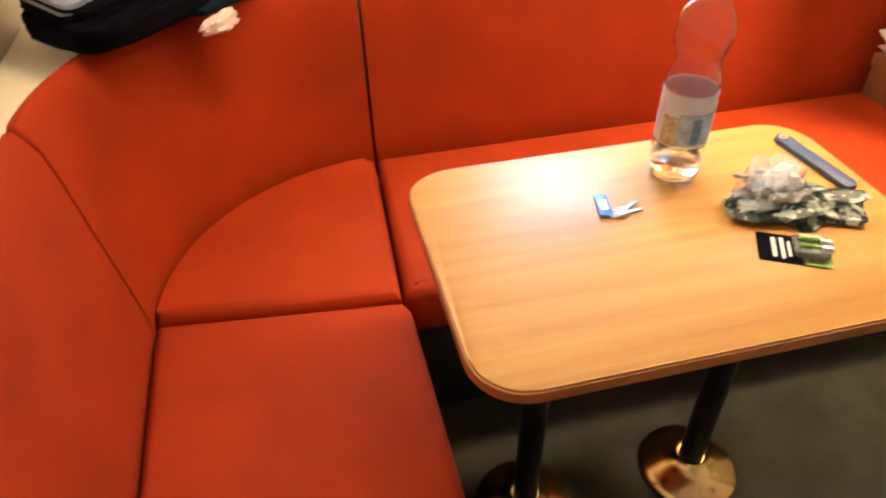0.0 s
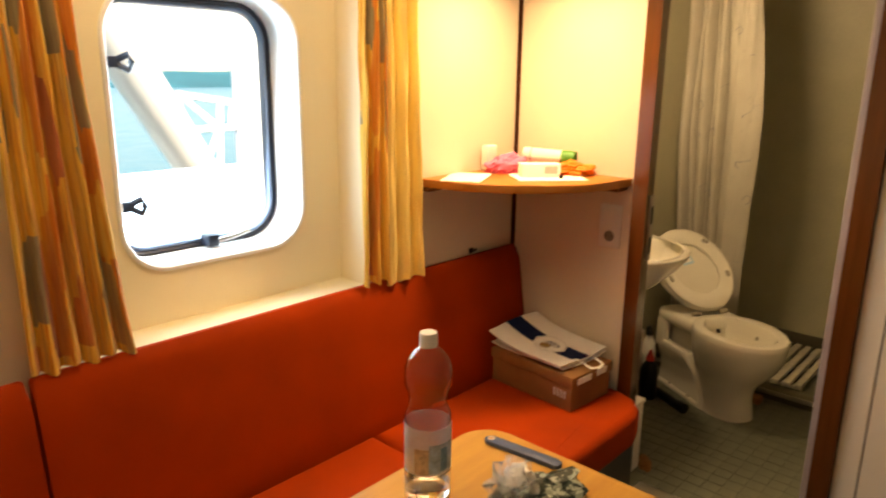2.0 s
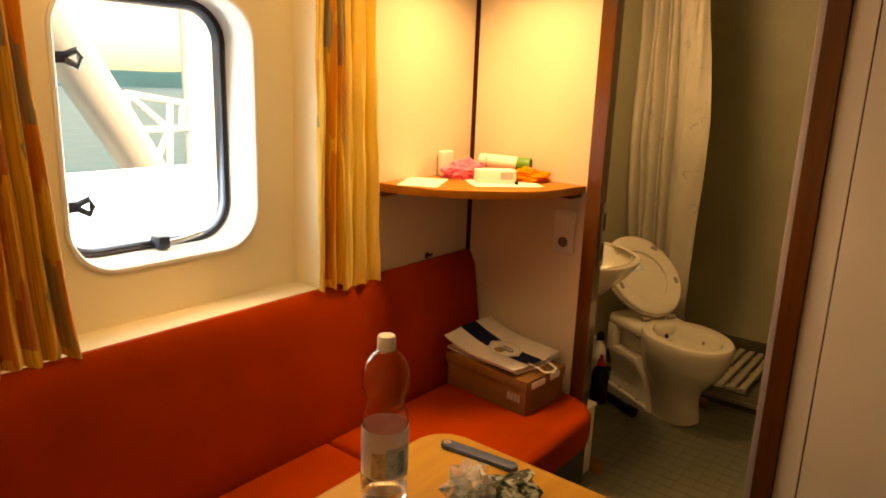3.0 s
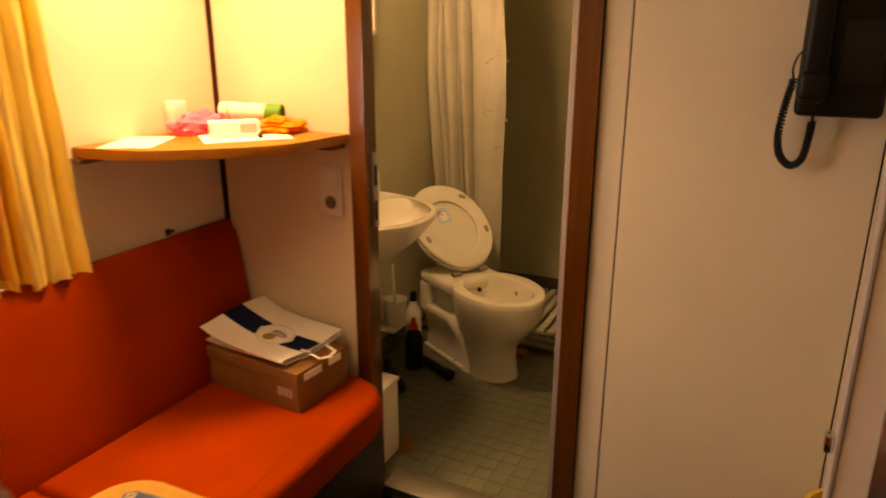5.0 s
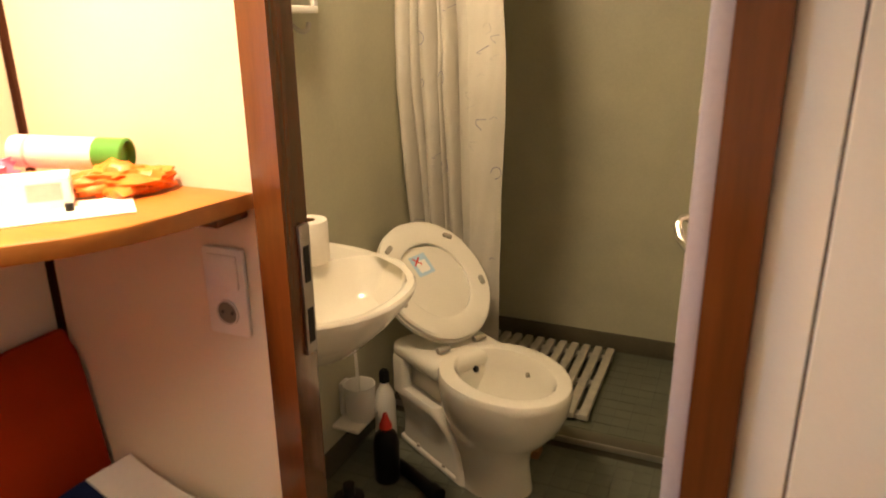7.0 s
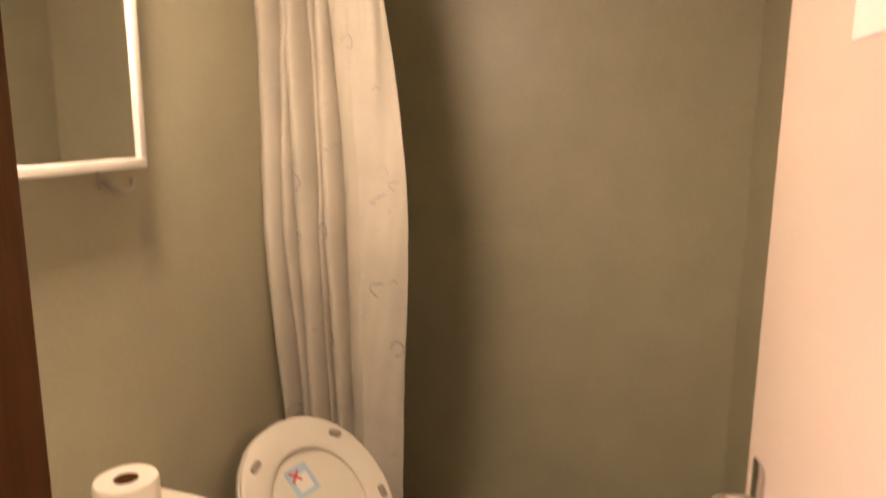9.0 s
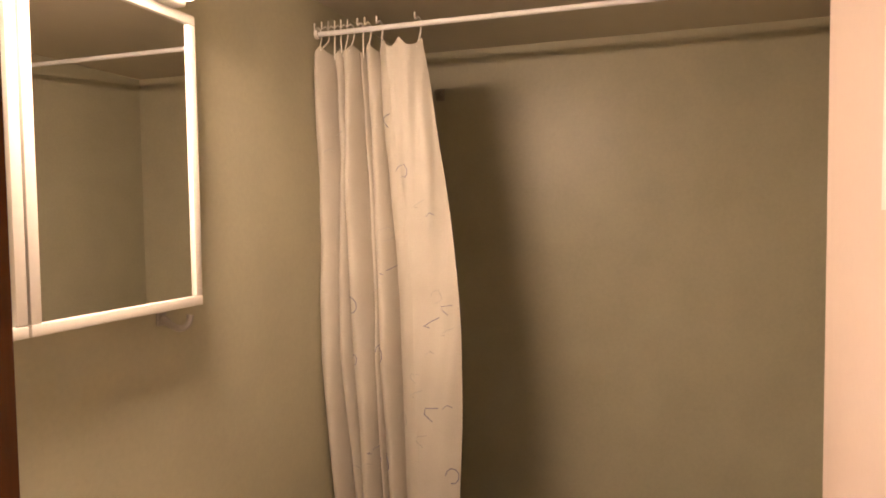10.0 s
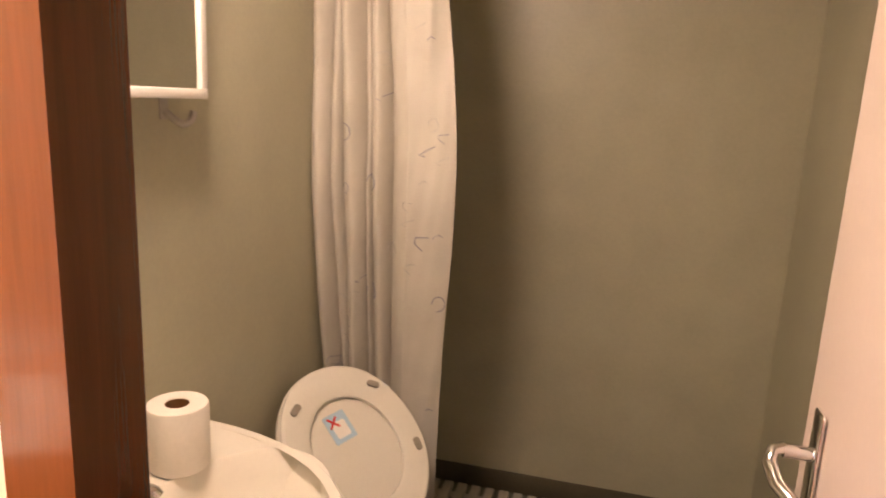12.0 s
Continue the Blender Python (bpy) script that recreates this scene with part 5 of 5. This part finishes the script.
sc = thing("shower_curtain", (3.2, 1.55, 0.2), "ivory shower curtain with small grey drawings, drawn aside", "shower curtain")
cloth = part("cloth", sheet(shower, 220, 130, 0.001), SHOWERCLOTH, sc)
for u in (0.02, 0.09, 0.15, 0.21, 0.27, 0.33, 0.42, 0.49, 0.60, 0.96):
    p = shower(u, 1.0)
    hook_pts = [p + Vector((0, 0, -0.012)), Vector((3.214, p.y, 2.110)), Vector((3.216, p.y, 2.138)), Vector((3.2, p.y + 0.002, 2.146)), Vector((3.184, p.y + 0.003, 2.136)), Vector((3.186, p.y + 0.004, 2.155))]
    part("hook", tube(smooth_line(hook_pts, 4), 0.0022, 6), WHITEPLASTIC, sc, "white curtain hook")


def stroke(cu, cv, pts, mat, r=0.0010):
    """A small drawn mark on the cloth, given as offsets in metres across and up."""
    line_ = []
    for dy, dz in pts:
        u, v = min(max(cu - dy / 0.36, 0.0), 1.0), cv + dz / 1.89
        line_.append(shower(u, v) + Vector((-0.0018, 0, 0)))
    part("drawn_mark", tube(line_, r, 5), mat, cloth)


rng = random.Random(5)
shapes = [
    [(-0.014, 0.010), (0.0, 0.002), (0.014, -0.008), (0.004, -0.010)],
    [(-0.012, 0.012), (0.010, 0.010), (0.012, -0.002), (-0.002, -0.016)],
    [(0.012 * math.cos(radians(40 * i)), 0.016 * math.sin(radians(40 * i))) for i in range(8)],
    [(-0.010, 0.0), (0.0, 0.006), (0.010, -0.004)],
]
for k in range(34):
    v = 0.14 + 0.78 * (k + rng.uniform(-0.4, 0.4)) / 34
    u = rng.uniform(0.05, 0.95)
    stroke(u, v, [(a * rng.uniform(0.8, 1.3), b * rng.uniform(0.8, 1.3)) for a, b in shapes[k % 4]], INK if k % 3 == 0 else INK2)
for u, v, s in ((0.815, 0.612, 0), (0.80, 0.482, 1), (0.43, 0.394, 2), (0.945, 0.390, 2), (0.44, 0.563, 2), (0.26, 0.632, 2)):
    stroke(u, v, [(a * 1.4, b * 1.4) for a, b in shapes[s]], INK, 0.0014)
gh = thing("grab_handle", (4.03, 1.30, 1.15), "white grab handle on the shower wall", "handle")
part("bar", tube(smooth_line([(BE - 0.001, 1.620, 1.330), (BE - 0.05, 1.620, 1.320), (BE - 0.055, 1.620, 1.250), (BE - 0.055, 1.620, 1.080), (BE - 0.05, 1.620, 1.010), (BE - 0.001, 1.620, 1.000)], 6), 0.010, 10), WHITEPLASTIC, gh)

fb = thing("shower_bracket", (BE, 1.647, 2.047), "small brown shower head bracket on the wall", "bracket")
part("plate", box(BE - 0.010, BE - 0.0005, 1.631, 1.663, 2.045, 2.089, 0.003), GREYBUFFER, fb)
part("clip", tube([(BE - 0.010, 1.647, 2.067), (BE - 0.040, 1.647, 2.073)], 0.011, 12), GREYBUFFER, fb)

# ---- shower grate ----
gr = thing("shower_grate", (3.53, 1.35, 0), "white wooden slatted shower grate", "grate")
for x in (3.28, 3.53, 3.78):
    part("cross_bar", box(x - 0.02, x + 0.02, 1.03, 1.765, 0.0, 0.018, 0.002), SLAT, gr)
n_slats = 14
for i in range(n_slats):
    y = 1.045 + i * 0.054
    part("slat", box(3.225, 3.83, y - 0.017, y + 0.017, 0.0185, 0.042, 0.003), SLAT, gr)

# ---- outside the window ----
solo("water", box(-400, 400, 3, 800, -8.2, -8.0), WATERBLUE, "blue-green sea", "sea", kind="structure", smooth=False)


def shore():
    bm = bmesh.new()
    lo, hi = [], []
    for i in range(61):
        x = -390 + 780 * i / 60
        h = 4 + 4 * noise.noise(Vector((x * 0.006, 0, 0))) + 2 * noise.noise(Vector((x * 0.03, 3, 0)))
        lo.append(bm.verts.new((x, 420, -8)))
        hi.append(bm.verts.new((x, 470 + 12 * noise.noise(Vector((x * 0.02, 7, 0))), h)))
    for i in range(60):
        bm.faces.new((lo[i], lo[i + 1], hi[i + 1], hi[i]))
    return bm


solo("backdrop", shore(), HILL, "hazy blue-green distant shore", "shore", kind="structure")
dv = thing("deck_railing", (2.0, 4.2, -0.5), "white painted steel deck railing and diagonal beam", "railing")
part("beam", tube([(0.96, 3.76, 2.03), (1.334, 4.0, 1.573), (1.99, 4.42, 0.78)], 0.125, 14), WHITEPAINT, dv, "thick white diagonal beam")
part("post", tube([(2.50, 4.6, -1.2), (2.50, 4.6, 2.6)], 0.17, 14), WHITEPAINT, dv, "white post")
for a, b in (((1.90, 4.6, 1.385), (2.45, 4.6, 1.30)), ((1.90, 4.6, 1.15), (2.45, 4.6, 1.155)), ((1.915, 4.6, 1.40), (1.90, 4.6, 1.13)), ((2.205, 4.6, 1.34), (2.18, 4.6, 0.85)), ((1.93, 4.6, 1.37), (2.18, 4.6, 1.16)), ((2.30, 4.6, 1.32), (2.28, 4.6, 1.15)), ((2.20, 4.6, 1.17), (2.08, 4.6, 0.93))):
    part("bar", tube([a, b], 0.022, 8), WHITEPAINT, dv)
part("bulwark", box(1.72, 4.0, 4.5, 4.56, -2.5, 0.90, 0.01), WHITEPAINT, dv, "white steel bulwark")
part("bulwark", box(0.6, 1.718, 4.5, 4.56, -2.5, 0.60, 0.01), WHITEPAINT, dv, "white steel bulwark")

# ---- bathroom floor tiles ----
bath_floor = thing("floor_bath", (2.5, 1.0, 0), "grey-green mosaic tiled bathroom floor", "floor", kind="structure")
part("bed", box(1.836, BE + 0.06, BS - 0.06, BN + 0.06, -0.05, -0.002), GROUT, bath_floor, smooth=False)
TSZ = 0.062
tile_bm = box(-TSZ / 2 + 0.0013, TSZ / 2 - 0.0013, -TSZ / 2 + 0.0013, TSZ / 2 - 0.0013, -0.008, 0.0, 0.001, 1)
tile_mesh = mesh_of(tile_bm, "tile", TILE)
rest = bmesh.new()
nx, ny = int((BE - 1.90) / TSZ) + 1, int((BN - BS) / TSZ) + 1
for i in range(nx):
    for j in range(ny):
        x, y = 1.90 + (i + 0.5) * TSZ, BS + (j + 0.5) * TSZ
        if x + TSZ / 2 > BE + 0.02 or y + TSZ / 2 > BN + 0.02:
            continue
        dz = rng.uniform(-0.0006, 0.0006)
        if x < 3.0 and y > 0.75:
            ob = new("tile", tile_mesh)
            ob.parent = bath_floor
            ob.location = Vector((x, y, dz)) - BASE[bath_floor]
        else:
            box(x - TSZ / 2 + 0.0013, x + TSZ / 2 - 0.0013, y - TSZ / 2 + 0.0013, y + TSZ / 2 - 0.0013, -0.008, dz, bm=rest)
tagged(part("far_tiles", rest, TILE, bath_floor), kind="stuff")
